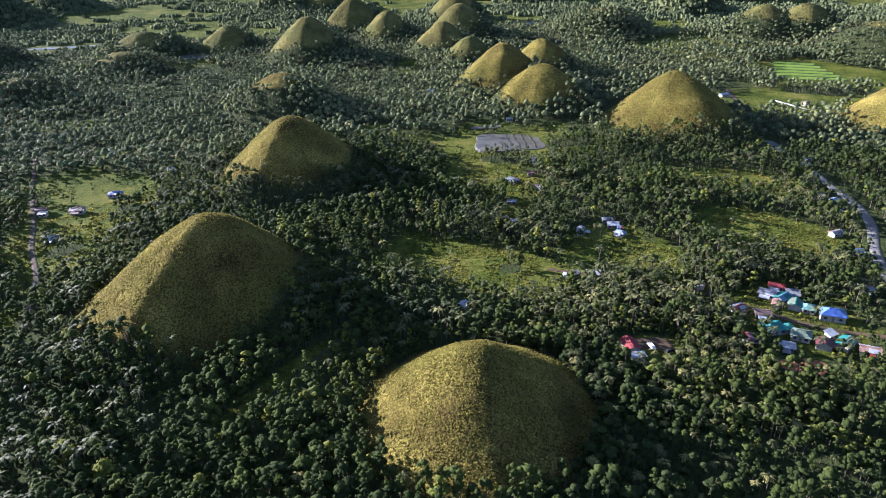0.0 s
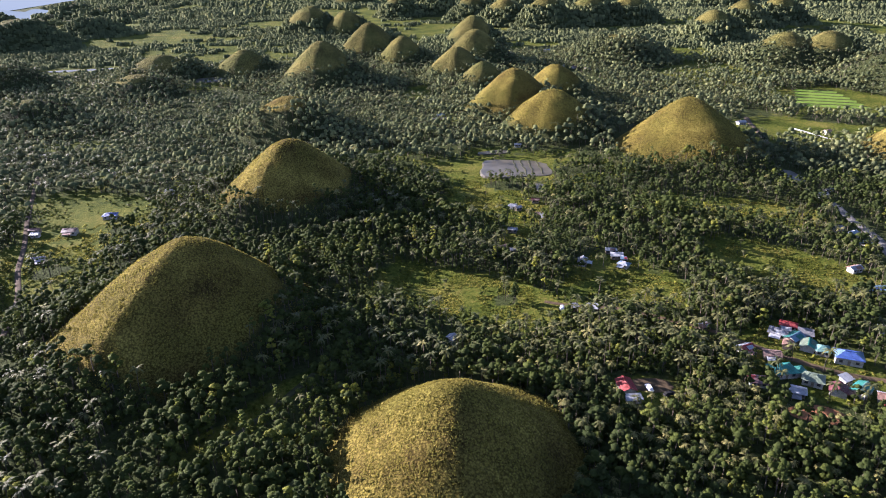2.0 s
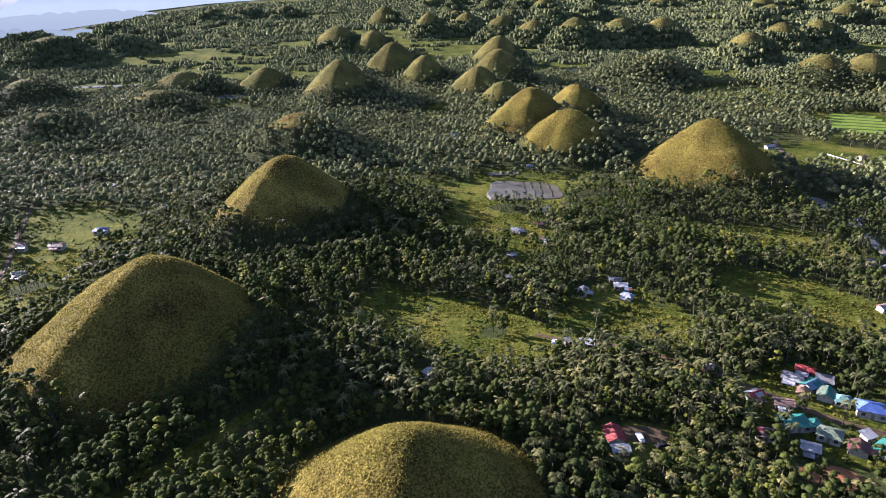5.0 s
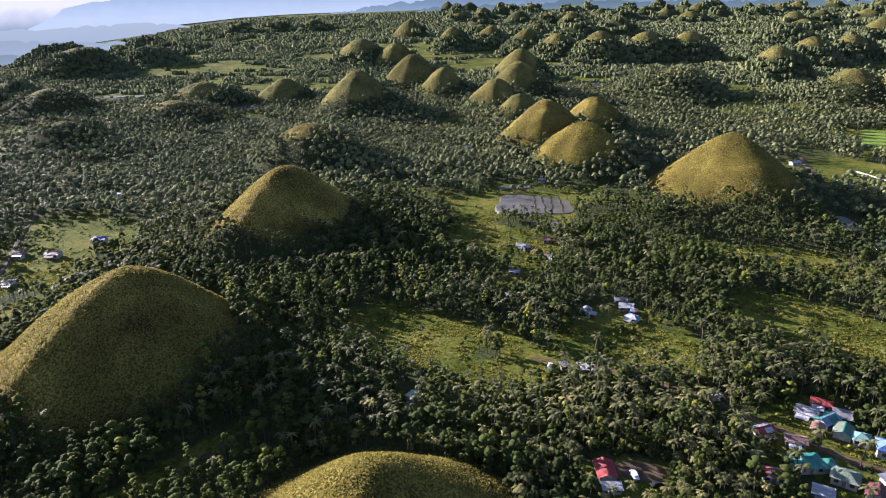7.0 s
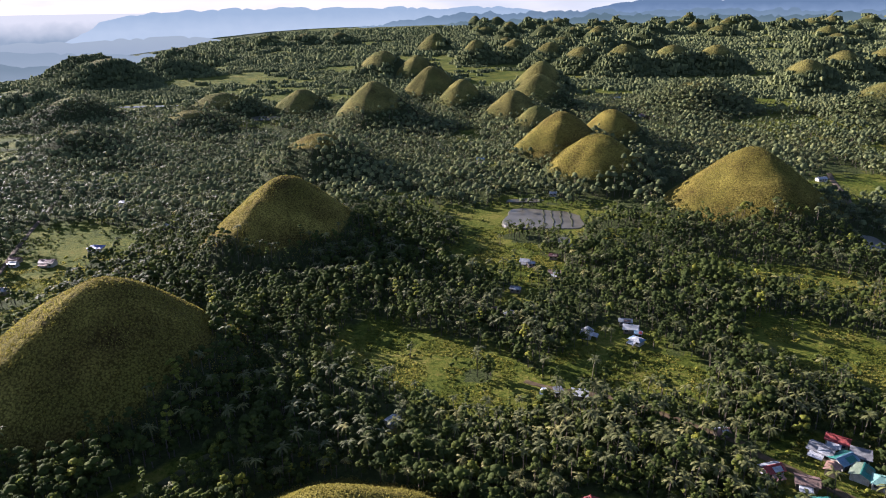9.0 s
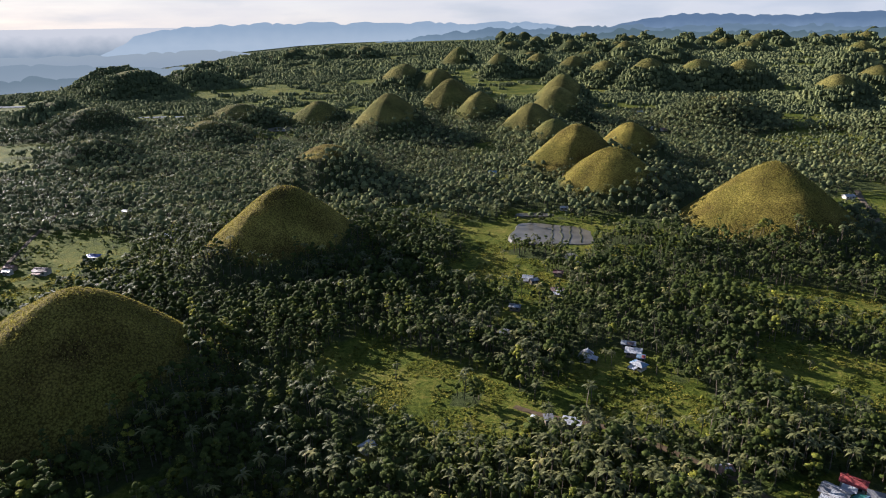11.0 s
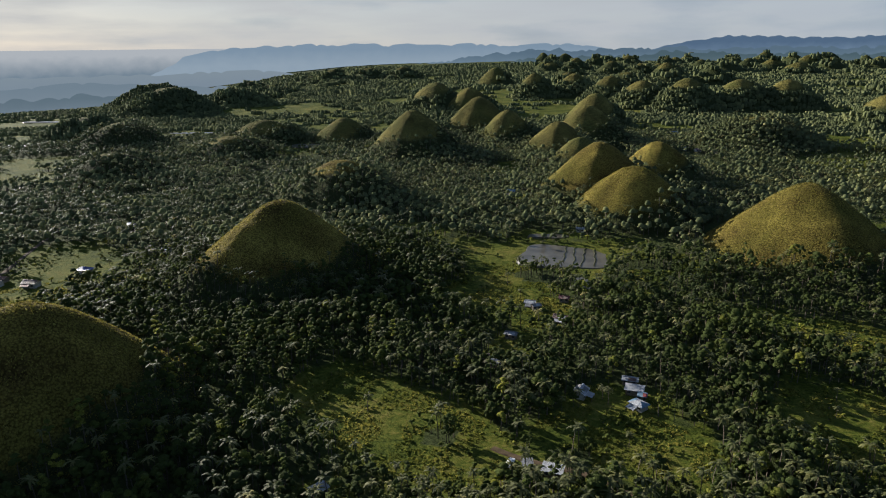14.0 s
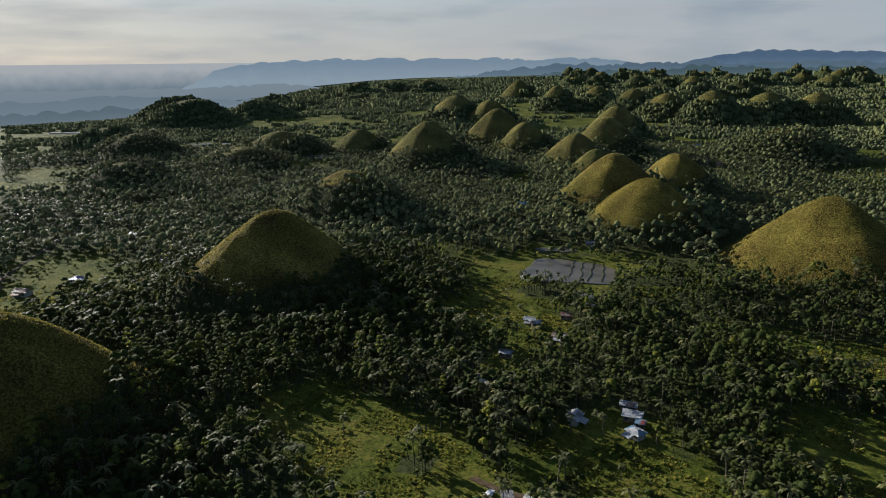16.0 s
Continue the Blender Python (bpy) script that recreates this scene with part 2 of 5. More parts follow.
M_HILL = hill_grass("dry_hill_grass")
# grass of the far hills: greener, its colour also dulled for haze
M_HILL_GREEN = hill_grass("green_hill_grass", (0.062, 0.058, 0.02), (0.118, 0.108, 0.034), (0.19, 0.17, 0.052), (0.084, 0.094, 0.028))
M_LAND = land("land_cover")
M_LEAF = leafy("tree_leaves", (0.034, 0.048, 0.016), (0.072, 0.092, 0.02), (0.23, 0.23, 0.034), 0.45, 0.75, 0.05)
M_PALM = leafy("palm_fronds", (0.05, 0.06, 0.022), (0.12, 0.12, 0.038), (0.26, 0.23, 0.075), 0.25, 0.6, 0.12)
# distance haze put into the leaf colour: paler, greyer woods further off
M_HAZY_LEAF = leafy("hazy_leaves", (0.046, 0.06, 0.029), (0.13, 0.147, 0.065), (0.205, 0.21, 0.085), 0.3, 0.9, 0.02, 0.8)
M_TUFT = leafy("grass_blades", (0.094, 0.081, 0.019), (0.174, 0.15, 0.035), (0.26, 0.23, 0.052), 0.38, 0.9, 0.03)
M_PASTURE = leafy("pasture_grass", (0.055, 0.068, 0.012), (0.115, 0.125, 0.02), (0.21, 0.19, 0.038), 0.5, 0.9, 0.03)
M_BARK = plain("bark", (0.04, 0.033, 0.024), (0.11, 0.093, 0.07), 3.0, 0.9)
M_WATER = still_water("muddy_water")
M_RICE = plain("young_rice", (0.07, 0.125, 0.015), (0.13, 0.19, 0.03), 0.15, 0.9)
M_MUD = plain("mud_bank", (0.025, 0.03, 0.012), (0.06, 0.06, 0.028), 0.6, 0.95)
M_EARTH = plain("red_earth", (0.12, 0.06, 0.03), (0.26, 0.12, 0.055), 0.4, 0.95)
M_BROWN = plain("brown_earth", (0.045, 0.034, 0.02), (0.105, 0.075, 0.045), 0.5, 0.95)
M_ROAD = plain("pale_dirt_road", (0.05, 0.039, 0.027), (0.105, 0.083, 0.06), 0.25, 0.95)
M_CONCRETE = plain("concrete", (0.1, 0.095, 0.085), (0.2, 0.19, 0.17), 0.8, 0.9)
M_WALL = plain("plastered_wall", (0.19, 0.178, 0.155), (0.4, 0.38, 0.33), 0.9, 0.9)
M_PLANK = plain("weathered_boards", (0.09, 0.07, 0.05), (0.22, 0.18, 0.13), 1.2, 0.9)
M_DARK = plain("dark_glass", (0.02, 0.022, 0.025), (0.05, 0.05, 0.055), 1.0, 0.2)
M_TYRE = plain("tyre_rubber", (0.015, 0.015, 0.015), (0.03, 0.03, 0.03), 4.0, 0.9)
M_PAINT = plain("white_car_paint", (0.6, 0.6, 0.6), (0.75, 0.75, 0.74), 1.0, 0.3)
ROOFS = {
    "zinc": plain("zinc_sheet", (0.1538, 0.1632, 0.1751), (0.3383, 0.3485, 0.3629), 0.7, 0.6, 0.0, 0.5, 8, 4.0),
    "white": plain("white_sheet", (0.1445, 0.1513, 0.1615), (0.306, 0.3145, 0.323), 0.6, 0.6, 0.0, 0.5, 8, 4.0),
    "grey": plain("dull_grey_sheet", (0.06009, 0.06009, 0.06188), (0.1691, 0.1691, 0.1742), 0.7, 0.6, 0.0, 0.5, 8, 4.0),
    "rust": plain("rusty_sheet", (0.1105, 0.051, 0.034), (0.272, 0.1615, 0.119), 0.6, 0.8, 0.0, 0.5, 8, 4.0),
    "brown": plain("brown_sheet", (0.0765, 0.0425, 0.034), (0.187, 0.119, 0.0935), 0.6, 0.7, 0.0, 0.5, 8, 4.0),
    "red": plain("red_painted_sheet", (0.1198, 0.01071, 0.01071), (0.2482, 0.02983, 0.02482), 0.5, 0.6, 0.0, 0.5, 8, 4.0),
    "maroon": plain("maroon_painted_sheet", (0.04709, 0.009435, 0.01071), (0.1096, 0.02482, 0.02482), 0.5, 0.6, 0.0, 0.5, 8, 4.0),
    "pink": plain("faded_pink_sheet", (0.1114, 0.05142, 0.05142), (0.2091, 0.119, 0.119), 0.5, 0.7, 0.0, 0.5, 8, 4.0),
    "teal": plain("teal_painted_sheet", (0.005142, 0.08151, 0.06426), (0.01488, 0.1641, 0.1292), 0.5, 0.6, 0.0, 0.5, 8, 4.0),
    "mint": plain("mint_painted_sheet", (0.05142, 0.1419, 0.1198), (0.1343, 0.2482, 0.2185), 0.5, 0.6, 0.0, 0.5, 8, 4.0),
    "olive": plain("sage_green_sheet", (0.05568, 0.08151, 0.05142), (0.1292, 0.1641, 0.1096), 0.5, 0.6, 0.0, 0.5, 8, 4.0),
    "blue": plain("blue_painted_sheet", (0.008585, 0.02567, 0.1283), (0.02983, 0.07463, 0.2482), 0.5, 0.6, 0.0, 0.5, 8, 4.0),
    "sky": plain("pale_blue_sheet", (0.05142, 0.1156, 0.1717), (0.1394, 0.2133, 0.2737), 0.5, 0.6, 0.0, 0.5, 8, 4.0),
}


# ---- mesh helpers ----
def part(name, bm, mat, parent=None, label=""):
    mesh = bpy.data.meshes.new(name)
    bm.to_mesh(mesh)
    bm.free()
    mesh.materials.append(mat)
    ob = new(name, mesh)
    ob.parent = parent
    return tagged(ob, label)


def box(bm, x0, y0, z0, x1, y1, z1, bevel=0.0):
    made = bmesh.ops.create_cube(bm, size=1.0, matrix=Matrix.LocRotScale(((x0 + x1) / 2, (y0 + y1) / 2, (z0 + z1) / 2), None, (x1 - x0, y1 - y0, z1 - z0)))
    if bevel:
        edges = {e for v in made["verts"] for e in v.link_edges}
        bmesh.ops.bevel(bm, geom=list(edges), offset=bevel, segments=1, affect="EDGES")
    return bm


def quads_mesh(name, quads, mats, slots=None, tint=None, normals=None):
    """One mesh from an array of loose quads (n, 4, 3)."""
    quads = np.asarray(quads, dtype=np.float32)
    n = len(quads)
    mesh = bpy.data.meshes.new(name)
    mesh.vertices.add(n * 4)
    mesh.vertices.foreach_set("co", quads.ravel())
    mesh.loops.add(n * 4)
    mesh.loops.foreach_set("vertex_index", np.arange(n * 4, dtype=np.int32))
    mesh.polygons.add(n)
    mesh.polygons.foreach_set("loop_start", np.arange(0, n * 4, 4, dtype=np.int32))
    for mat in mats:
        mesh.materials.append(mat)
    if slots is not None:
        mesh.polygons.foreach_set("material_index", np.asarray(slots, dtype=np.int32))
    mesh.update(calc_edges=True)
    if tint is not None:
        mesh.attributes.new("tint", "FLOAT", "FACE").data.foreach_set("value", np.asarray(tint, dtype=np.float32))
    if normals is not None:
        normals = per_corner(normals)
        normals = normals / (np.linalg.norm(normals, axis=2)[:, :, None] + 1e-9)
        mesh.attributes.new("custom_normal", "FLOAT_VECTOR", "POINT").data.foreach_set("vector", normals.astype(np.float32).ravel())
        mesh.update()
    return mesh


def per_corner(normals):
    """Normals of quads, one a corner."""
    return normals if normals.ndim == 3 else np.repeat(normals[:, None], 4, axis=1)


def facing(quads, normals):
    """The same quads, wound so that their fronts face along the normals."""
    away = np.einsum("ij,ij->i", flat_normals(quads), normals) < 0
    return np.where(away[:, None, None], quads[:, ::-1], quads)


def flat_normals(quads):
    return np.cross(quads[:, 2] - quads[:, 0], quads[:, 3] - quads[:, 1])


def grid_mesh(name, points, mats, close=False, smooth=True):
    """One sheet from points (rows, columns, 3)."""
    points = np.asarray(points, dtype=np.float32)
    rows, cols = points.shape[:2]
    across = cols if close else cols - 1
    i, j = np.meshgrid(np.arange(rows - 1), np.arange(across), indexing="ij")
    k = (j + 1) % cols
    faces = np.stack([i * cols + j, i * cols + k, (i + 1) * cols + k, (i + 1) * cols + j], axis=-1).reshape(-1, 4).astype(np.int32)
    mesh = bpy.data.meshes.new(name)
    mesh.vertices.add(rows * cols)
    mesh.vertices.foreach_set("co", points.ravel())
    mesh.loops.add(faces.size)
    mesh.loops.foreach_set("vertex_index", faces.ravel())
    mesh.polygons.add(len(faces))
    mesh.polygons.foreach_set("loop_start", np.arange(0, faces.size, 4, dtype=np.int32))
    mesh.polygons.foreach_set("use_smooth", np.full(len(faces), smooth))
    for mat in mats:
        mesh.materials.append(mat)
    mesh.update(calc_edges=True)
    return mesh


def rough_field(x, y, size, seed):
    """Smooth noise from 0 to 1 over the plan, with lumps of that size."""
    x, y = np.asarray(x, dtype=np.float64) / size, np.asarray(y, dtype=np.float64) / size
    ix, iy = np.floor(x), np.floor(y)
    fx, fy = x - ix, y - iy
    fx, fy = fx * fx * (3 - 2 * fx), fy * fy * (3 - 2 * fy)

    def corner(a, b):
        h = np.sin(a * 127.1 + b * 311.7 + seed * 74.7) * 43758.5453
        return h - np.floor(h)
    low = corner(ix, iy) * (1 - fx) + corner(ix + 1, iy) * fx
    high = corner(ix, iy + 1) * (1 - fx) + corner(ix + 1, iy + 1) * fx
    return low * (1 - fy) + high * fy


# ---- the plan: hills, clearings, roads ----
HILLS, CLEARINGS, GROVES, ROADS, YARDS, WATERS = [], [], [], [], [], []


def plan_hill(x, y, top, radius, bare=0.85, sharp=0.16, stretch=1.0, turn=0.0, crest=-82.0, spur=0.07, lee=0.3):
    """A cone-shaped hill; bare: the share of its radius that is grass and not woods."""
    HILLS.append(dict(x=x, y=y, top=top, r=radius, bare=bare, sharp=sharp, stretch=stretch, turn=radians(turn), crest=crest, spur=spur, lee=lee, seed=len(HILLS)))


def clearing(x, y, a, b, turn=0.0):
    CLEARINGS.append((x, y, a, b, radians(turn)))


def grove(x, y, a, b, turn=0.0):
    """A stand of trees inside a clearing."""
    GROVES.append((x, y, a, b, radians(turn)))


def base_height(x, y):
    x, y = np.asarray(x, dtype=np.float64), np.asarray(y, dtype=np.float64)
    rise = np.clip((y - 650) / 1300, 0, 1)
    z = 12 * rise * rise * (3 - 2 * rise) + 1.6 * (rough_field(x, y, 140, 3) - 0.5) + 1.0 * (rough_field(x, y, 60, 5) - 0.5)
    # the land climbs to the ridge in the north
    climb = np.clip((np.hypot(x, y) - 2200) / 2500, 0, 1)
    north = np.clip((22 - np.degrees(np.arctan2(-x, np.maximum(y, 1)))) / 14, 0, 1)
    z = z + 26 * climb ** 1.3 * north
    # the plateau falls away to a lowland in the north-west
    reach = np.clip((np.hypot(x, y) - 1450) / 700, 0, 1)
    west = np.clip((np.degrees(np.arctan2(-x, np.maximum(y, 1))) - 22) / 14, 0, 1)
    z = z - 95 * reach * reach * (3 - 2 * reach) * west
    for h in HILLS:
        if h["y"] < 1300:
            d2 = (x - h["x"]) ** 2 + (y - h["y"]) ** 2
            z = z + 0.11 * h["top"] * np.exp(-d2 / (1.15 * h["r"]) ** 2)
    return z


def hill_polar(h, x, y):
    dx, dy = x - h["x"], y - h["y"]
    c, s = math.cos(h["turn"]), math.sin(h["turn"])
    u, v = (c * dx + s * dy) / h["stretch"], (-s * dx + c * dy) * h["stretch"]
    return np.hypot(u, v), np.arctan2(v, u)


def hill_height(h, rho, ang):
    a = h["sharp"] * h["top"]
    q = h["seed"] * 1.7
    reach = h["r"] * (1 + 0.045 * np.sin(2 * ang + q) + 0.035 * np.sin(3 * ang + 2.1 * q) + 0.015 * np.sin(7 * ang + q))
    off = np.abs((ang + h["turn"] - radians(h["crest"]) + math.pi) % (2 * math.pi) - math.pi)
    reach = reach * (1 + h["spur"] * (np.clip(1 - off / 1.1, 0, 1) - 0.25))
    k = math.sqrt((h["top"] + a) ** 2 - a * a) / reach
    z = h["top"] + a - np.sqrt(a * a + (k * rho) ** 2)
    foot = 0.16 * h["top"]
    return np.where(z > foot, z, foot * np.exp(np.clip((z - foot) / foot, -6, 0) * 0.75) - 0.12 * foot * np.clip((foot - z) / foot, 0, 9))


def bare_edge(h, ang, x, y):
    """How far down from its top a hill is grass."""
    shade_side = 1 - h["lee"] * np.clip(np.cos(ang - radians(SUN_AZ + 216)), 0, 1) + 0.07 * np.clip(np.cos(ang - radians(-100)), 0, 1)
    return h["bare"] * h["r"] * shade_side * (0.93 + 0.16 * rough_field(x, y, 11, 71))


def surface_height(x, y):
    z = base_height(x, y)
    for h in HILLS:
        rho, ang = hill_polar(h, x, y)
        z = np.maximum(z, np.where(rho < 1.6 * h["r"], hill_height(h, rho, ang) + h["z0"], -500))
    return z


# the hills in the foreground and middle distance: x, y, height, radius
plan_hill(7.5, 168, 25.9, 43, 0.84, 0.18, crest=-86.0, spur=0.36, lee=0.0)
plan_hill(-98, 246, 38.5, 55, 0.88, 0.30, crest=-113.0, spur=0.38)
plan_hill(-95, 396, 38, 57, 0.78, 0.28, crest=-105.0, spur=0.34, lee=0.2)
plan_hill(170, 500, 38.5, 60, 0.86, 0.26, crest=-70.0, spur=0.3, lee=0.15)
plan_hill(51, 615, 43, 56, 0.8, 0.22, crest=-60.0, spur=0.2)
plan_hill(78, 549, 36.5, 47, 0.66, 0.62, crest=-60.0, spur=0.15, lee=0.1)
plan_hill(95, 675, 36.5, 46, 0.72, 0.51)
plan_hill(-156, 790, 48.5, 60, 0.76, 0.28)
plan_hill(-267, 859, 32, 46, 0.8, 0.51)
plan_hill(-75, 905, 40, 45, 0.78, 0.36)
plan_hill(-138, 563, 31, 56, 0.4, 0.51)
plan_hill(26, 742, 30, 38, 0.72, 0.5)
plan_hill(-2, 813, 37, 45, 0.75, 0.36)
plan_hill(19, 910, 46, 55, 0.75, 0.43)
plan_hill(17, 1076, 49, 58, 0.72, 0.43)
plan_hill(-127, 982, 50, 56, 0.8, 0.36)
plan_hill(-204, 1238, 48, 58, 0.75, 0.36)
plan_hill(-273, 1267, 54, 75, 0.6, 0.51)
plan_hill(-365, 837, 30, 62, 0.65, 0.58)
plan_hill(-352, 742, 22, 50, 0.5, 0.58)
plan_hill(-392, 611, 22, 50, 0.35, 0.60)
plan_hill(-527, 777, 30, 62, 0.4, 0.58)
plan_hill(-742, 1152, 50, 100, 0.3, 0.58)
plan_hill(-623, 831, 30, 70, 0.2, 0.60)
plan_hill(-880, 1290, 48, 110, 0.2, 0.60)
plan_hill(-690, 1290, 40, 90, 0.2, 0.60)
plan_hill(388, 855, 42, 62, 0.5, 0.51)
plan_hill(432, 840, 44, 60, 0.55, 0.51)
plan_hill(452, 722, 38, 75, 0.25, 0.60)
plan_hill(335, 478, 33, 50, 0.85, 0.43)
plan_hill(204, 927, 34, 80, 0.25, 0.60)
plan_hill(-303, 1931, 53, 62, 0.7, 0.36)
plan_hill(-142, 1556, 52, 58, 0.45, 0.43)
plan_hill(-62, 1603, 50, 64, 0.45, 0.43)
plan_hill(19, 1468, 52, 64, 0.45, 0.43)
plan_hill(79, 1385, 48, 64, 0.45, 0.51)
plan_hill(152, 1329, 55, 70, 0.45, 0.51)
plan_hill(239, 1368, 50, 70, 0.45, 0.51)
plan_hill(314, 1367, 50, 66, 0.45, 0.43)
plan_hill(385, 1102, 48, 62, 0.45, 0.43)
plan_hill(480, 1240, 52, 66, 0.45, 0.43)
plan_hill(560, 1290, 52, 68, 0.45, 0.51)
# three peaks on the plateau's western edge
for hx, hy, hz in ((-925, 2230, 42), (-815, 2290, 43), (-680, 2250, 46)):
    plan_hill(hx, hy, hz, 80, 0.3, 0.4)
# the host of hills towards the ridge
dice = random.Random(11)
for step in range(170):
    hx, hy = dice.uniform(-700, 2400), dice.uniform(1650, 4300)
    if hx > 0.75 * hy or hx < -0.12 * hy or any(math.hypot(hx - h["x"], hy - h["y"]) < 95 for h in HILLS):
        continue
    plan_hill(hx, hy, dice.uniform(34, 56), dice.uniform(52, 88), dice.choice((0.15, 0.3, 0.5)), dice.uniform(0.35, 0.6))
for step in range(16):
    hx, hy = dice.uniform(-1500, -250), dice.uniform(1700, 2500)
    if any(math.hypot(hx - h["x"], hy - h["y"]) < 110 for h in HILLS):
        continue
    plan_hill(hx, hy, dice.uniform(22, 42), dice.uniform(80, 130), 0.2, 0.4)

for h in HILLS:
    h["z0"] = 0.0
    if 600 < h["y"] < 1300:
        h["bare"] *= 0.9
for h in HILLS:
    if h["y"] > 1300:
        h["z0"] = float(base_height(np.array([h["x"]]), np.array([h["y"]]))[0]) - 2

clearing(12, 272, 50, 19, -27)
clearing(78, 277, 26, 19)
clearing(78, 304, 16, 10)
clearing(40, 452, 62, 36)
clearing(20, 395, 26, 34)
clearing(44, 376, 16, 20)
clearing(37, 336, 9, 18)
clearing(157, 297, 34, 25, -45)
clearing(164, 372, 38, 19, -25)
clearing(300, 560, 78, 42, 20)
clearing(362, 650, 56, 70)
clearing(-212, 378, 46, 29, -30)
clearing(-203, 345, 42, 22, -20)
clearing(-198, 308, 26, 42, 30)
clearing(-182, 226, 6, 14, 20)
clearing(-54, 192, 5, 26, -28)
clearing(134, 221, 19, 23)
clearing(116, 224, 8, 7)
clearing(70, 202, 12, 7)
clearing(5, 234, 6, 5)
clearing(-52, 490, 15, 19, -30)
clearing(-500, 895, 80, 48, 10)
clearing(-295, 815, 36, 48)
clearing(-385, 1050, 125, 90)
clearing(-285, 980, 60, 60)
clearing(-515, 880, 45, 18)
clearing(-855, 975, 95, 80)
clearing(-95, 1290, 70, 160)
clearing(-215, 1640, 110, 150)
clearing(-756, 785, 80, 60)
clearing(-470, 585, 60, 26)
clearing(-520, 655, 60, 40)
clearing(-301, 527, 24, 12)
clearing(-240, 452, 16, 8)
clearing(60, 1060, 60, 45)
clearing(113, 1085, 50, 40)
clearing(-43, 730, 14, 34)
clearing(300, 815, 60, 60)
clearing(280, 965, 70, 70)
clearing(-13, 596, 12, 8)
clearing(33, 498, 20, 8)
clearing(-15, 870, 25, 18)


grove(335, 588, 34, 17, -10)
grove(41, 422, 20, 8)
grove(72, 436, 5, 18)
grove(88, 452, 16, 9)
grove(-180, 348, 9, 5)
grove(-190, 296, 9, 8, 30)
grove(150, 283, 6, 5)
grove(68, 268, 5, 4)
grove(28, 268, 6, 4)
grove(128, 222, 4, 3)
grove(137, 214, 4, 3)
grove(146, 232, 5, 4)
grove(121, 208, 4, 4)


def plan_road(width, *points):
    fine = []
    for (x0, y0), (x1, y1) in zip(points, points[1:]):
        steps = max(2, int(math.hypot(x1 - x0, y1 - y0) / 3))
        fine += [(x0 + (x1 - x0) * s / steps, y0 + (y1 - y0) * s / steps) for s in range(steps)]
    fine = np.array(fine + [points[-1]])
    for _ in range(12):
        fine[1:-1] = (fine[:-2] + 2 * fine[1:-1] + fine[2:]) / 4
    ROADS.append((width, fine))
    return fine


LEFT_ROAD = plan_road(2.4, (-300, 470), (-245, 365), (-223, 327), (-209, 299), (-189, 269), (-168, 221), (-164, 199), (-158, 150), (-150, 90))
FAR_ROAD = plan_road(3.6, (252, 600), (246, 575), (240, 540), (233, 505))
RIGHT_ROAD = plan_road(4.6, (222, 385), (219, 360), (219, 330), (212, 305), (198, 280), (188, 253), (184, 220), (172, 170), (160, 110))
LANE = plan_road(2.6, (112, 236), (122, 229), (131, 221), (138, 214.5), (150, 211), (164, 206), (184, 206))
TRACK = plan_road(2.2, (44, 266), (56, 260), (67, 262), (78, 259), (92, 250), (110, 240))
VALLEY_TRACK = plan_road(2.4, (-72, 158), (-58, 180), (-47, 200), (-40, 216))


def open_share(x, y):
    """Above 1 in the open, below in the woods."""
    best = np.zeros_like(x)
    wob = 0.75 + 0.5 * rough_field(x, y, 17, 8)
    for cx, cy, a, b, turn in CLEARINGS:
        c, s = math.cos(turn), math.sin(turn)
        dx, dy = x - cx, y - cy
        d = np.hypot((c * dx + s * dy) / a, (-s * dx + c * dy) / b)
        best = np.maximum(best, wob / np.maximum(d, 0.05))
    for cx, cy, a, b, turn in GROVES:
        c, s = math.cos(turn), math.sin(turn)
        dx, dy = x - cx, y - cy
        best = np.where(np.hypot((c * dx + s * dy) / a, (-s * dx + c * dy) / b) < wob, 0.0, best)
    far = np.clip((np.hypot(x, y) - 1000) / 300, 0, 1)
    best = np.maximum(best, far * (rough_field(x, y, 190, 21) * 0.95 + rough_field(x, y, 70, 22) * 0.8))
    return best


def road_gap(x, y):
    gap = np.full_like(x, 999.0)
    for width, line in ROADS:
        for px, py in line:
            gap = np.minimum(gap, np.hypot(x - px, y - py) - (1.05 * width if width > 4 else 0.7 * width))
    return gap


# ---- ground ----
def spread(inner0, inner1, step, low, high):
    values = list(np.arange(inner0, inner1, step))
    grow, at = step, values[-1]
    while at < high:
        grow *= 1.12
        at = min(at + grow, high)
        values.append(at)
    grow, at = step, inner0
    while at > low:
        grow *= 1.12
        at = max(at - grow, low)
        values.insert(0, at)
    return np.array(values)


gx, gy = np.meshgrid(spread(-320, 330, 5.0, -4900, 4900), spread(90, 640, 5.0, -4900, 4900))
gz = base_height(gx, gy)
ground = new("ground", grid_mesh("ground", np.stack([gx, gy, gz], axis=-1), [M_LAND]))
cover_layer = ground.data.attributes.new("cover", "FLOAT", "POINT")
cover_layer.data.foreach_set("value", np.clip(open_share(gx, gy) * 0.55, 0, 1).astype(np.float32).ravel())
tagged(ground, "green pasture and dark forest floor between the hills", "ground", kind="structure")


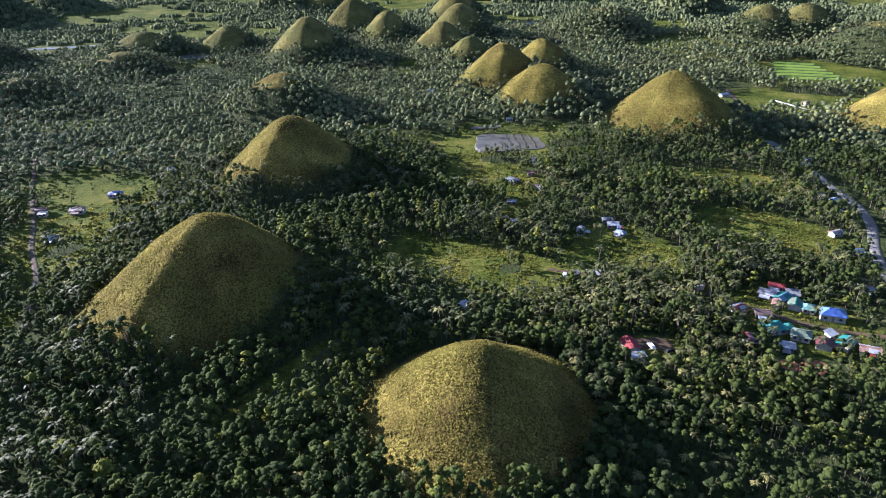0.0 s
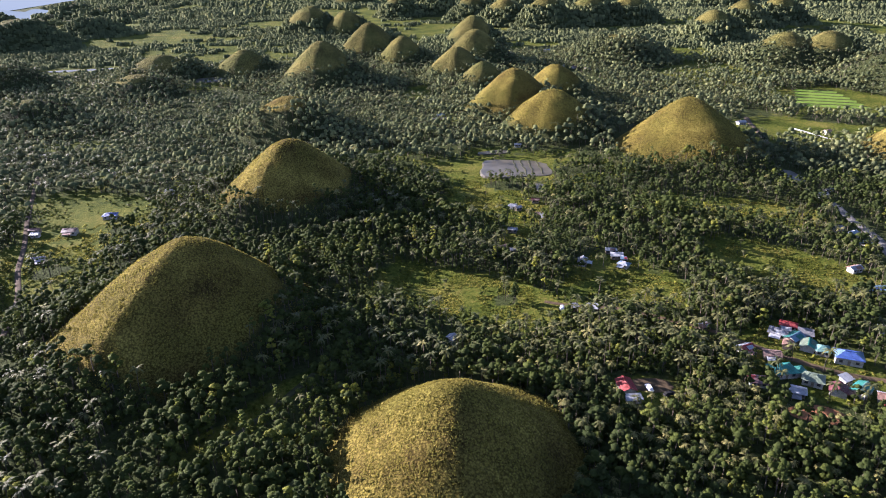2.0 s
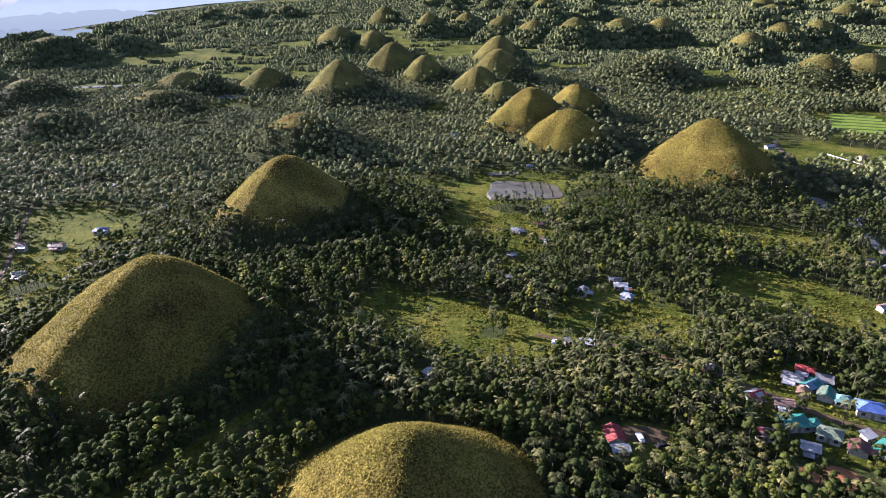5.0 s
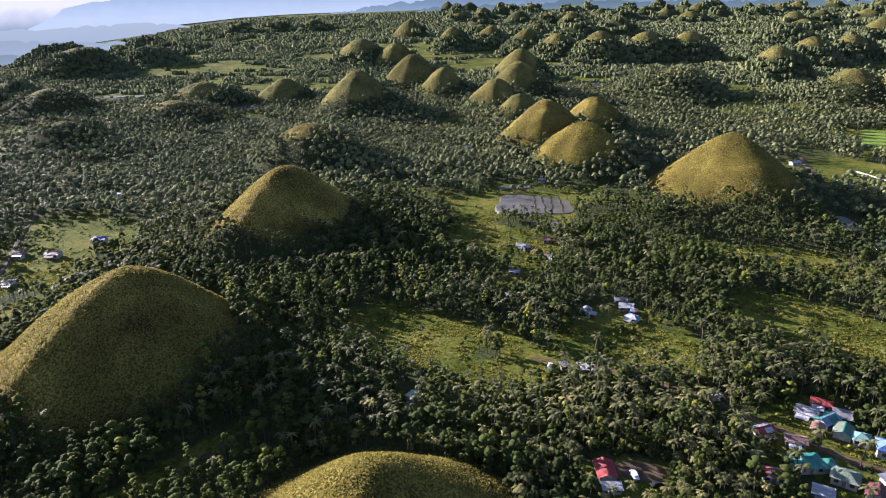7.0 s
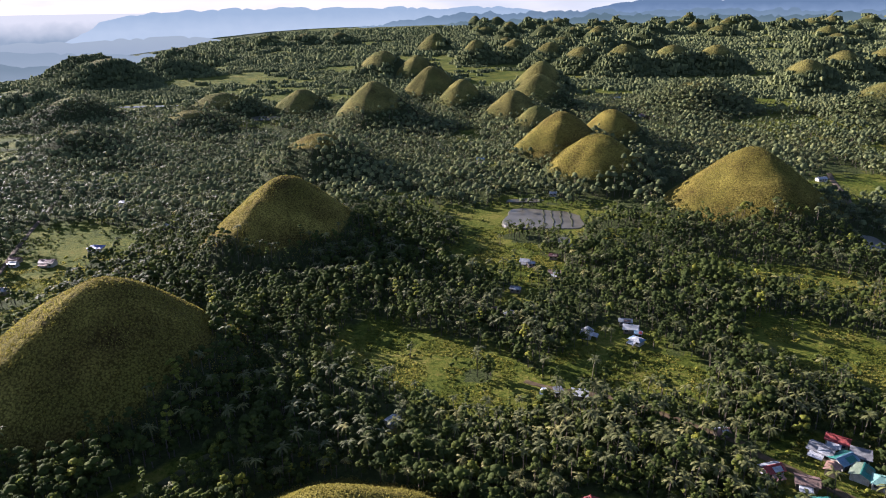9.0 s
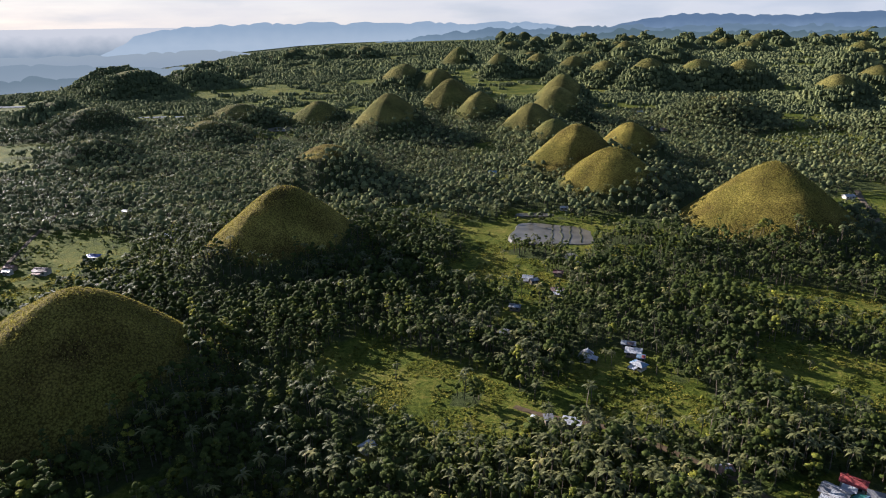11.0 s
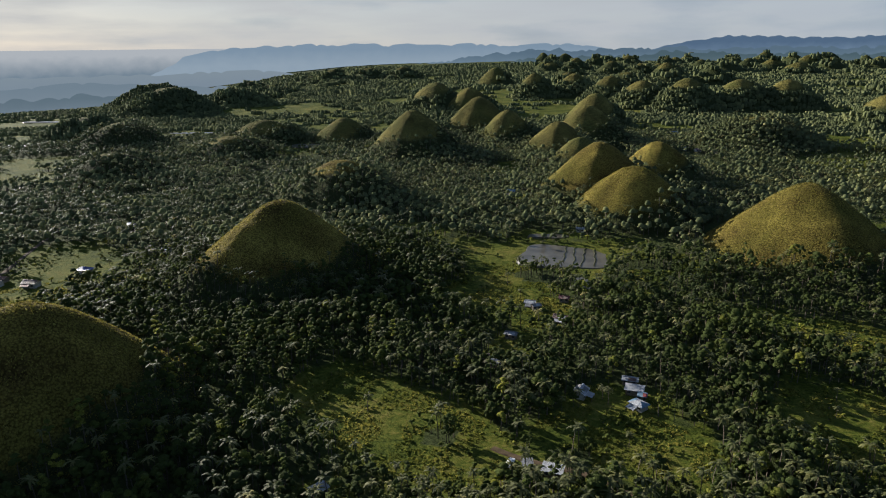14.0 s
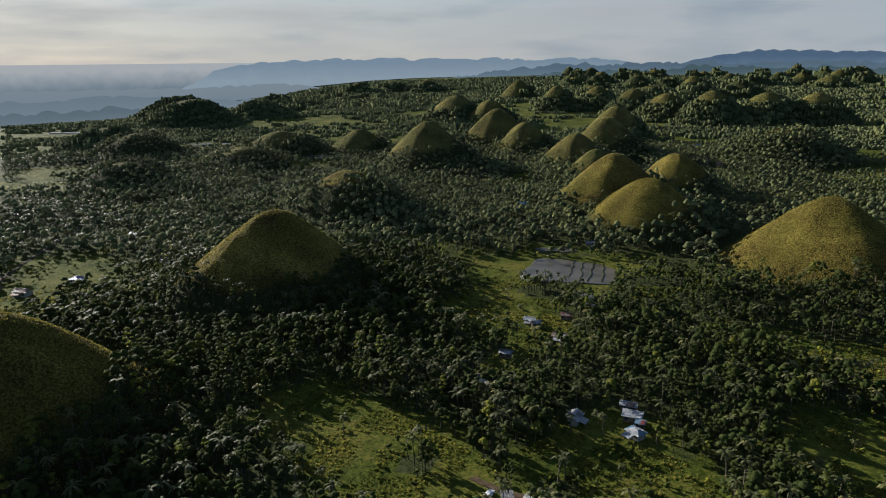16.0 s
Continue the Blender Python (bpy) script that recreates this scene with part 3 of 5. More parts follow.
# ---- hills ----
def build_hill(h, rings, spokes, label, grass):
    rho = h["r"] * 1.35 * (np.arange(rings + 1) / rings) ** 1.15
    rho[0] = 0.02
    ang = np.linspace(0, 2 * math.pi, spokes, endpoint=False)
    rr, aa = np.meshgrid(rho, ang, indexing="ij")
    u, v = rr * np.cos(aa) * h["stretch"], rr * np.sin(aa) / h["stretch"]
    c, s = math.cos(h["turn"]), math.sin(h["turn"])
    px, py = c * u - s * v, s * u + c * v
    pz = hill_height(h, rr, aa)
    swell = rough_field(px + h["x"], py + h["y"], 9, 31) - 0.5
    pz = pz + np.minimum(1, rr / 6) * (1.1 * swell + 0.5 * (rough_field(px + h["x"], py + h["y"], 3.1, 32) - 0.5))
    hill = new("hill", grid_mesh("hill", np.stack([px, py, pz], axis=-1)[::-1], [grass], close=True))
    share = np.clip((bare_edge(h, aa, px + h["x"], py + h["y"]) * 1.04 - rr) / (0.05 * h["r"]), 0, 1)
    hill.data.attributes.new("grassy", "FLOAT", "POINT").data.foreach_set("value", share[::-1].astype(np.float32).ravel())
    hill.location = (h["x"], h["y"], h["z0"])
    return tagged(hill, label, "hill", "cone-shaped hills")


def tufts(h, hill, count, size, seed):
    """Loose clumps of long grass standing on the bare part of a hill."""
    rng = np.random.default_rng(seed)
    rho = h["r"] * (h["bare"] + 0.12) * np.sqrt(rng.random(count))
    ang = rng.random(count) * 2 * math.pi
    u, v = rho * np.cos(ang) * h["stretch"], rho * np.sin(ang) / h["stretch"]
    c, s = math.cos(h["turn"]), math.sin(h["turn"])
    px, py = c * u - s * v, s * u + c * v
    pz = hill_height(h, rho, ang) + np.minimum(1, rho / 6) * 1.1 * (rough_field(px + h["x"], py + h["y"], 9, 31) - 0.5) - 0.12
    quads = []
    for blade in range(2):
        way = rng.random(count) * 2 * math.pi
        width = size * rng.uniform(0.25, 0.5, count)
        tall = size * rng.uniform(0.5, 1.1, count)
        lean = rng.normal(0, 0.35, (count, 2)) * size
        foot = np.stack([px, py, pz], axis=-1)
        side = np.stack([np.cos(way) * width, np.sin(way) * width, np.zeros(count)], axis=-1)
        tip = foot + np.stack([lean[:, 0], lean[:, 1], tall], axis=-1)
        quads.append(np.stack([foot - side, foot + side, tip + side * 0.45, tip - side * 0.45], axis=1))
    tint = np.tile(np.clip(0.25 + 0.5 * rough_field(px, py, 14, 41) + rng.normal(0, 0.12, count), 0, 1), 2)
    ob = new("grass_tufts", quads_mesh("grass_tufts", np.concatenate(quads), [M_TUFT], None, tint))
    ob.parent = hill
    return tagged(ob, "straw-coloured clumps of long grass", kind="stuff")


for i, h in enumerate(HILLS):
    near = math.hypot(h["x"] - 40, h["y"])
    label = "steep conical hill covered in dry yellow-green grass" if h["bare"] > 0.55 else "low rounded hill wooded up to its grassy cap"
    rings, spokes = (64, 160) if near < 480 else (24, 64) if near < 1000 else (12, 32)
    hill = build_hill(h, rings, spokes, label, M_HILL if near < 680 else M_HILL_GREEN)
    if near < 560 and h["bare"] > 0.5:
        tufts(h, hill, int(9.0 * h["r"] ** 2) if near < 200 else int(6.0 * h["r"] ** 2) if near < 300 else int(3.4 * h["r"] ** 2), 0.5, 50 + i)


# ---- roads and water ----
def strip(name, line, width, mat, label, lift=0.14, category="road"):
    way = np.gradient(line, axis=0)
    way /= np.linalg.norm(way, axis=1)[:, None]
    side = np.stack([-way[:, 1], way[:, 0]], axis=1)
    rows = []
    for k, f in enumerate((-0.62, -0.5, -0.17, 0.17, 0.5, 0.62)):
        edge = line + side * (width * f + 0.25 * (rough_field(line[:, 0] + 40 * k, line[:, 1], 5, 61) - 0.5)[:, None])
        rows.append(np.stack([edge[:, 0], edge[:, 1], surface_height(edge[:, 0], edge[:, 1]) + (lift if 0 < k < 5 else -0.3)], axis=-1))
    return tagged(new(name, grid_mesh(name, np.array(rows)[::-1], [mat])), label, category, kind="structure")


strip("road", LEFT_ROAD, 2.4, M_ROAD, "pale unpaved country road between trees")
strip("road", FAR_ROAD, 3.6, M_ROAD, "brown country road behind a hill")
strip("road", RIGHT_ROAD, 4.6, M_CONCRETE, "grey concrete road curving through the trees")
strip("pavement", LANE, 2.6, M_BROWN, "brown earth lane between the village houses", category="lane")
strip("pavement", TRACK, 2.2, M_BROWN, "narrow brown dirt track by a field", category="track")
strip("pavement", VALLEY_TRACK, 2.4, M_MUD, "overgrown dirt track in a shaded valley", category="track")


def blob(name, x, y, a, b, turn, mat, label, category, lift=0.12, power=2.0, seed=1):
    """A flat patch with a wavering outline, lying on the ground."""
    ang = np.linspace(0, 2 * math.pi, 48, endpoint=False)
    rad = 1 / (np.abs(np.cos(ang)) ** power + np.abs(np.sin(ang)) ** power) ** (1 / power)
    rad = rad * (1 + 0.05 * np.sin(3 * ang + seed) + 0.04 * np.sin(5 * ang + 2 * seed))
    c, s = math.cos(radians(turn)), math.sin(radians(turn))
    rows = []
    for f in (1.04, 1.0, 0.6, 0.02):
        u, v = a * rad * np.cos(ang) * f, b * rad * np.sin(ang) * f
        px, py = x + c * u - s * v, y + s * u + c * v
        z = float(base_height(np.array([x]), np.array([y]))[0])
        pz = np.full_like(px, z + lift) if mat is M_WATER else base_height(px, py) + lift
        if f > 1.01:
            pz = pz - 1.2
        rows.append(np.stack([px, py, pz], axis=-1))
    WATERS.append((x, y, a, b, radians(turn)))
    return tagged(new(name, grid_mesh(name, np.array(rows), [mat], close=True, smooth=False)), label, category, kind="structure")


blob("water", 43, 456, 23, 19, 0, M_WATER, "muddy grey fish pond divided by low dykes", "pond", 0.7, 6.0, 2)
blob("water", 57, 414, 3.6, 8, 10, M_WATER, "small blue-grey pond beside coconut palms", "pond", 0.6, 4.0, 3)
blob("water", 30, 494, 12, 4, 10, M_WATER, "flooded grey paddy strip by the pond", "pond", 0.6, 3.0, 4)
blob("water", -500, 908, 52, 9, 12, M_WATER, "pale flooded rice paddies in the distance", "paddy", 0.8, 3.0, 5)
blob("water", -297, 812, 17, 14, 5, M_WATER, "pale flooded rice paddies among dark trees", "paddy", 0.8, 5.0, 6)
blob("water", -850, 985, 45, 9, 12, M_WATER, "pale flooded rice paddies far away", "paddy", 0.9, 3.0, 7)
blob("water", 217, 430, 6, 14, 0, M_WATER, "narrow grey pond in the shade of trees", "pond", 0.7, 3.0, 8)
blob("water", -13, 598, 9, 4, 0, M_WATER, "small bright pond between trees", "pond", 0.7, 3.0, 9)
blob("pavement", 124, 191.5, 9, 4.6, -12, M_EARTH, "bare patch of red earth beside the houses", "bare earth", 0.12, 2.0, 10)
blob("pavement", 74, 206, 8, 4, 0, M_BROWN, "shaded brown yard before a house", "yard", 0.1, 2.0, 11)


# ---- leaves, trees ----
def frames_of(normal, rng):
    helper = rng.normal(size=normal.shape)
    a = np.cross(normal, helper)
    a /= np.linalg.norm(a, axis=1)[:, None] + 1e-9
    return a, np.cross(normal, a)


def leaf_cards(rng, centres, normals, size):
    normals = normals / (np.linalg.norm(normals, axis=1)[:, None] + 1e-9)
    a, b = frames_of(normals, rng)
    n = len(centres)
    half = size * rng.uniform(0.6, 1.25, (n, 1))
    quads = []
    for sa, sb in ((-1, -1), (1, -1), (1, 1), (-1, 1)):
        quads.append(centres + half * (sa * a * rng.uniform(0.45, 1.1, (n, 1)) + sb * b * rng.uniform(0.45, 1.1, (n, 1))) + normals * rng.uniform(-0.3, 0.12, (n, 1)) * size)
    return np.stack(quads, axis=1)


def stem(rng, x0, y0, z0, x1, y1, z1, r0, r1, sides=5):
    ang = np.linspace(0, 2 * math.pi, sides + 1)
    ring = lambda x, y, z, r: np.stack([x + r * np.cos(ang), y + r * np.sin(ang), np.full(sides + 1, z)], axis=-1)
    low, high = ring(x0, y0, z0, r0), ring(x1, y1, z1, r1)
    return np.stack([low[:-1], low[1:], high[1:], high[:-1]], axis=1)


def leaf_mass(rng, centre, radius, flat, sides, full=False):
    """A rounded, uneven mass of foliage: quads and their corner normals."""
    ang = np.linspace(0, 2 * math.pi, sides, endpoint=False) + rng.uniform(0, 2)
    rings = []
    for share, level in ((0.82, -0.55), (1.0, 0.1), (0.6, 0.72)) if full else ((1.0, -0.35), (0.62, 0.62)):
        r = radius * share * rng.uniform(0.78, 1.2, sides)
        rings.append(np.stack([r * np.cos(ang), r * np.sin(ang), radius * flat * (level + rng.uniform(-0.14, 0.14, sides))], axis=-1))
    top = np.array([radius * rng.uniform(-0.2, 0.2), radius * rng.uniform(-0.2, 0.2), radius * flat * rng.uniform(0.85, 1.1)])
    quads = []
    for low, high in zip(rings, rings[1:]):
        quads += [np.stack([low[k], low[(k + 1) % sides], high[(k + 1) % sides], high[k]]) for k in range(sides)]
    last = rings[-1]
    if sides > 4:
        quads += [np.stack([last[k], last[(k + 1) % sides], last[(k + 2) % sides], top]) for k in range(0, sides, 2)]
    else:
        quads.append(last[:4])
    quads = np.array(quads)
    normals = quads + np.array([0, 0, 0.25 * radius])
    normals = normals / (np.linalg.norm(normals, axis=2)[:, :, None] + 1e-9) + rng.normal(0, 0.12, quads.shape)
    return quads + np.array(centre), normals


def broadleaf(seed, cards, size, tall=9.0, wide=3.0, lobes=6, tiers=0, limbs=2, sides=4, body=6, full=False, head=0.5):
    """Quads of a broad tree: crown, trunk. The crown is made of several rounded masses, fringed with sprays of leaves."""
    rng = np.random.default_rng(seed)
    crown, soft, trunk = [], [], [stem(rng, 0, 0, -0.6, 0.2, 0.1, tall * 0.5, 0.24, 0.16, sides)]
    centres = []
    for k in range(lobes):
        turn, out = 2.4 * k + rng.uniform(0, 1), wide * rng.uniform(0.3, 0.75) * (k > 0)
        level = tall * (rng.uniform(0.42, 0.84) if k else 0.87)
        if tiers:
            level = tall * (0.45 + 0.5 * (k % tiers) / tiers)
        centres.append((out * math.cos(turn), out * math.sin(turn), level))
        if k < limbs:
            trunk.append(stem(rng, 0.2, 0.1, tall * 0.42, centres[-1][0], centres[-1][1], level, 0.11, 0.04, 3))
    per = cards // lobes
    heart = np.array([0.0, 0.0, 0.55 * tall])
    for k, (cx, cy, cz) in enumerate(centres):
        radius = wide * (rng.uniform(0.28, 0.5) if k else head)
        flat = 0.85 if not tiers else 0.5
        if k == 0:
            cz = tall - 0.8 * radius
        mass, around = leaf_mass(rng, (cx, cy, cz), radius, flat, body if k else 6, full)
        out = mass - heart
        crown.append(mass)
        soft.append(around + 0.7 * out / (np.linalg.norm(out, axis=2)[:, :, None] + 1e-9))
        if per:
            way = rng.normal(size=(per, 3))
            way[:, 2] = np.abs(way[:, 2]) - 0.3
            way /= np.linalg.norm(way, axis=1)[:, None]
            at = np.array([cx, cy, cz]) + way * radius * rng.uniform(0.85, 1.15, (per, 1)) * np.array([1, 1, flat])
            outward = way + rng.normal(0, 0.3, (per, 3)) + np.array([0, 0, 0.2])
            sprays = leaf_cards(rng, at, outward, size)
            crown.append(facing(sprays, way))
            out = at - heart
            soft.append(per_corner(way + 0.7 * out / (np.linalg.norm(out, axis=1)[:, None] + 1e-9) + rng.normal(0, 0.2, (per, 3))))
    return np.concatenate(crown), np.concatenate(trunk), np.concatenate(soft)


def copse(seed, count, spread_out, low, high):
    """Quads of a small stand of far trees, each a single mass of leaves."""
    rng = np.random.default_rng(seed)
    crown, soft = [], []
    for k in range(count):
        turn, out = 2.4 * k + rng.uniform(0, 1), spread_out * math.sqrt((k + 0.4) / count)
        radius = rng.uniform(low, high)
        mass, around = leaf_mass(rng, (out * math.cos(turn), out * math.sin(turn), rng.uniform(1.8, 4.4)), radius, rng.uniform(0.7, 1.0), 4)
        mass[:4, :2, 2] -= 3.0
        crown.append(mass)
        soft.append(around)
    return np.concatenate(crown), np.zeros((0, 4, 3)), np.concatenate(soft)


def coconut(seed, fronds=15, tall=10.0, leaflets=False, reach=3.6, bends=3):
    """Quads of a coconut palm: crown, trunk."""
    rng = np.random.default_rng(seed)
    bend = rng.uniform(-0.9, 0.9, 2)
    crown, trunk = [], []
    for k in range(4):
        f0, f1 = k / 4, (k + 1) / 4
        trunk.append(stem(rng, bend[0] * f0 ** 2, bend[1] * f0 ** 2, tall * f0 - (0.6 if k == 0 else 0), bend[0] * f1 ** 2, bend[1] * f1 ** 2, tall * f1, 0.2 - 0.05 * f0, 0.2 - 0.05 * f1, 5 if leaflets else 3))
    top = np.array([bend[0], bend[1], tall])
    for k in range(fronds):
        turn = 2.4 * k + rng.uniform(-0.3, 0.3)
        up = rng.uniform(-0.25, 1.0)
        length = reach * rng.uniform(0.8, 1.1)
        out = np.array([math.cos(turn), math.sin(turn), 0.0])
        side = np.array([-math.sin(turn), math.cos(turn), 0.0])
        steps = 6 if leaflets else bends
        f = np.arange(steps + 1) / steps
        spine = top + length * (out[None] * (f * (1 - 0.22 * f * (1 - up)))[:, None] + np.array([0, 0, 1.0])[None] * (up * f - (0.55 + 0.35 * up) * f ** 2)[:, None])
        width = (0.12 + 0.46 * np.sin(np.pi * np.clip(f * 0.9 + 0.08, 0, 1)))[:, None]
        if leaflets:
            for j in range(steps):
                for sgn in (-1, 1):
                    w = width[j] * rng.uniform(0.8, 1.15)
                    a, b = spine[j], spine[j] + 0.62 * (spine[j + 1] - spine[j])
                    drop = np.array([0, 0, -0.42 * w[0]])
                    lean = 0.45 * (spine[j + 1] - spine[j])
                    crown.append(np.stack([a, b, b + sgn * side * w + drop + lean, a + sgn * side * w + drop + lean])[None])
        else:
            left, right = spine - side * width * 0.7, spine + side * width * 0.7
            crown.append(np.stack([left[:-1], right[:-1], right[1:], left[1:]], axis=1))
    crown = np.concatenate(crown)
    soft = flat_normals(crown)
    soft = soft / (np.linalg.norm(soft, axis=1)[:, None] + 1e-9)
    soft = np.where(soft[:, 2:] < 0, -soft, soft)
    return facing(crown, soft), np.concatenate(trunk), soft


def scatter(rng, x0, x1, y0, y1, step):
    nx, ny = int((x1 - x0) / step), int((y1 - y0) / step)
    ix, iy = np.meshgrid(np.arange(nx), np.arange(ny))
    ix, iy = ix.ravel() + (iy.ravel() % 2) * 0.5, iy.ravel()
    x = x0 + (ix + rng.uniform(-0.42, 0.42, len(ix)) + 0.5) * step
    y = y0 + (iy + rng.uniform(-0.42, 0.42, len(iy)) + 0.5) * step
    keep = (x > np.minimum(55 - 1.22 * (y - 116), -45 - 0.74 * y)) & (x < 40 + 0.7 * y)
    return x[keep], y[keep]


def wooded(x, y, margin=0.0):
    """Where trees stand: off the bare hilltops, the clearings, the roads, the water and the yards."""
    ok = open_share(x, y) < 1.0
    ok |= (np.hypot(x, y) > 780) & (0.6 * rough_field(x, y, 21, 77) + 0.55 * rough_field(x, y + 0.6 * x, 55, 78) > 0.72)
    for h in HILLS:
        rho, ang = hill_polar(h, x, y)
        ok |= rho < h["r"]
    for h in HILLS:
        rho, ang = hill_polar(h, x, y)
        ok &= rho > bare_edge(h, ang, x, y) + margin
    for cx, cy, a, b, turn in WATERS:
        c, s = math.cos(turn), math.sin(turn)
        dx, dy = x - cx, y - cy
        ok &= np.maximum(np.abs(c * dx + s * dy) / (a + 2.0), np.abs(-s * dx + c * dy) / (b + 2.0)) > 1
    for cx, cy, r in YARDS:
        ok &= np.hypot(x - cx, y - cy) > r
    return ok


def place_all(protos, which, x, y, z, turn, scale, tint):
    """Quads, slots and tints of many trees."""
    quads, slots, tints, normals = [], [], [], []
    for k, (crown, trunk, soft) in enumerate(protos):
        sel = np.nonzero(which == k)[0]
        if not len(sel):
            continue
        q = np.concatenate([crown, trunk]).astype(np.float32)
        slot = np.r_[np.zeros(len(crown), dtype=np.int32), np.ones(len(trunk), dtype=np.int32)]
        c, s, sc = np.cos(turn[sel])[:, None, None], np.sin(turn[sel])[:, None, None], scale[sel][:, None, None]
        px = (q[None, :, :, 0] * c - q[None, :, :, 1] * s) * sc + x[sel][:, None, None]
        py = (q[None, :, :, 0] * s + q[None, :, :, 1] * c) * sc + y[sel][:, None, None]
        pz = q[None, :, :, 2] * sc + z[sel][:, None, None]
        quads.append(np.stack([px, py, pz], axis=-1).reshape(-1, 4, 3).astype(np.float32))
        n = np.concatenate([per_corner(soft), per_corner(flat_normals(trunk))]).astype(np.float32)
        normals.append(np.stack([n[None, :, :, 0] * c - n[None, :, :, 1] * s, n[None, :, :, 0] * s + n[None, :, :, 1] * c, np.broadcast_to(n[None, :, :, 2], (len(sel), len(n), 4))], axis=-1).reshape(-1, 4, 3))
        slots.append(np.tile(slot, len(sel)))
        tints.append(np.repeat(tint[sel], len(q)))
    return np.concatenate(quads), np.concatenate(slots), np.concatenate(tints), np.concatenate(normals)


# ---- houses ----
def roof_slab(bm, a, b, c, d, thick):
    """A sloping sheet through four corners, with thickness."""
    low = [bm.verts.new(p) for p in (a, b, c, d)]
    high = [bm.verts.new((p[0], p[1], p[2] + thick)) for p in (a, b, c, d)]
    bm.faces.new(high)
    bm.faces.new(low[::-1])
    for i in range(4):
        j = (i + 1) % 4
        bm.faces.new((low[i], low[j], high[j], high[i]))


def house(x, y, turn, length, width, roof, kind="gable", wall=None, label="", patch=None, porch=None, tall=2.7, pitch=0.42, yard=None):
    """A small house: walls, roof, door, windows; the ridge runs along its own x."""
    wall = wall or M_WALL
    length, width, tall = 0.67 * length, 0.67 * width, 0.86 * tall
    ob = new("house")
    z = float(surface_height(np.array([float(x)]), np.array([float(y)]))[0]) - 0.15
    ob.matrix_basis = pose(x, y, z, 0, 0, turn)
    YARDS.append((x, y, yard or (max(length, width) * 0.5 + 2.4)))
    l, w = length / 2, width / 2
    rise = w * pitch
    bm = bmesh.new()
    t = 0.18
    box(bm, -l, -w, 0, l, -w + t, tall)
    box(bm, -l, w - t, 0, l, w, tall)
    box(bm, -l, -w + t, 0, -l + t, w - t, tall)
    box(bm, l - t, -w + t, 0, l, w - t, tall)
    if kind == "gable":
        for end in (-l + t / 2, l - t / 2):
            tri = [bm.verts.new((end + o, v, h)) for o in (-t / 2, t / 2) for v, h in ((-w, tall), (w, tall), (0, tall + rise))]
            bm.faces.new(tri[:3][::-1])
            bm.faces.new(tri[3:])
            for i in range(3):
                j = (i + 1) % 3
                bm.faces.new((tri[i], tri[j], tri[j + 3], tri[i + 3]))
    part("wall", bm, wall, ob)
    over = 0.5
    L, W, drop = l + over, w + over, over * pitch
    if kind == "gable":
        for sgn in (-1, 1):
            bm = bmesh.new()
            roof_slab(bm, (-L, sgn * W, tall - drop), (L, sgn * W, tall - drop), (L, 0, tall + rise), (-L, 0, tall + rise), 0.1)
            slope = part("roof_slope", bm, ROOFS[patch if patch and sgn > 0 else roof], ob)
            if patch and sgn < 0:
                bm = bmesh.new()
                roof_slab(bm, (-L * 0.2, -W * 0.92, tall - drop * 0.8 + 0.11), (L * 0.7, -W * 0.92, tall - drop * 0.8 + 0.11), (L * 0.7, -W * 0.3, tall + rise * 0.68 + 0.11), (-L * 0.2, -W * 0.3, tall + rise * 0.68 + 0.11), 0.05)
                part("roof_patch", bm, ROOFS[patch], ob)
        bm = bmesh.new()
        box(bm, -L, -0.22, tall + rise + 0.02, L, 0.22, tall + rise + 0.16, 0.04)
        part("ridge_cap", bm, ROOFS[roof], ob)
    elif kind == "hip":
        inset = min(W, L * 0.85)
        ridge = tall + rise
        e0, e1 = -L + inset, L - inset
        for corners in (((-L, -W), (L, -W), (e1, 0), (e0, 0)), ((L, W), (-L, W), (e0, 0), (e1, 0))):
            bm = bmesh.new()
            (a, b), (c, d), (e, f), (g, k) = corners
            roof_slab(bm, (a, b, tall - drop), (c, d, tall - drop), (e, f, ridge), (g, k, ridge), 0.1)
            part("roof_slope", bm, ROOFS[roof], ob)
        for sgn, tip in ((-1, e0), (1, e1)):
            bm = bmesh.new()
            roof_slab(bm, (sgn * L, sgn * W, tall - drop), (sgn * L, -sgn * W, tall - drop), (tip, -0.05 * sgn, ridge), (tip, 0.05 * sgn, ridge), 0.1)
            part("roof_slope", bm, ROOFS[patch or roof], ob)
        bm = bmesh.new()
        box(bm, e0 - 0.2, -0.2, ridge + 0.05, e1 + 0.2, 0.2, ridge + 0.2, 0.04)
        part("ridge_cap", bm, ROOFS[roof], ob)
    else:
        bm = bmesh.new()
        roof_slab(bm, (-L, -W, tall - 0.1), (L, -W, tall - 0.1), (L, W, tall + w * 0.5), (-L, W, tall + w * 0.5), 0.1)
        part("roof_slope", bm, ROOFS[roof], ob)
        if patch:
            bm = bmesh.new()
            roof_slab(bm, (L * 0.1, -W * 0.9, tall + 0.06 + w * 0.02), (L * 0.9, -W * 0.9, tall + 0.06 + w * 0.02), (L * 0.9, W * 0.6, tall + 0.12 + w * 0.4), (L * 0.1, W * 0.6, tall + 0.12 + w * 0.4), 0.05)
            part("roof_patch", bm, ROOFS[patch], ob)
    bm = bmesh.new()
    box(bm, -0.45, -w - 0.04, 0.1, 0.45, -w + 0.02, 2.05, 0.015)
    part("door", bm, M_PLANK, ob)
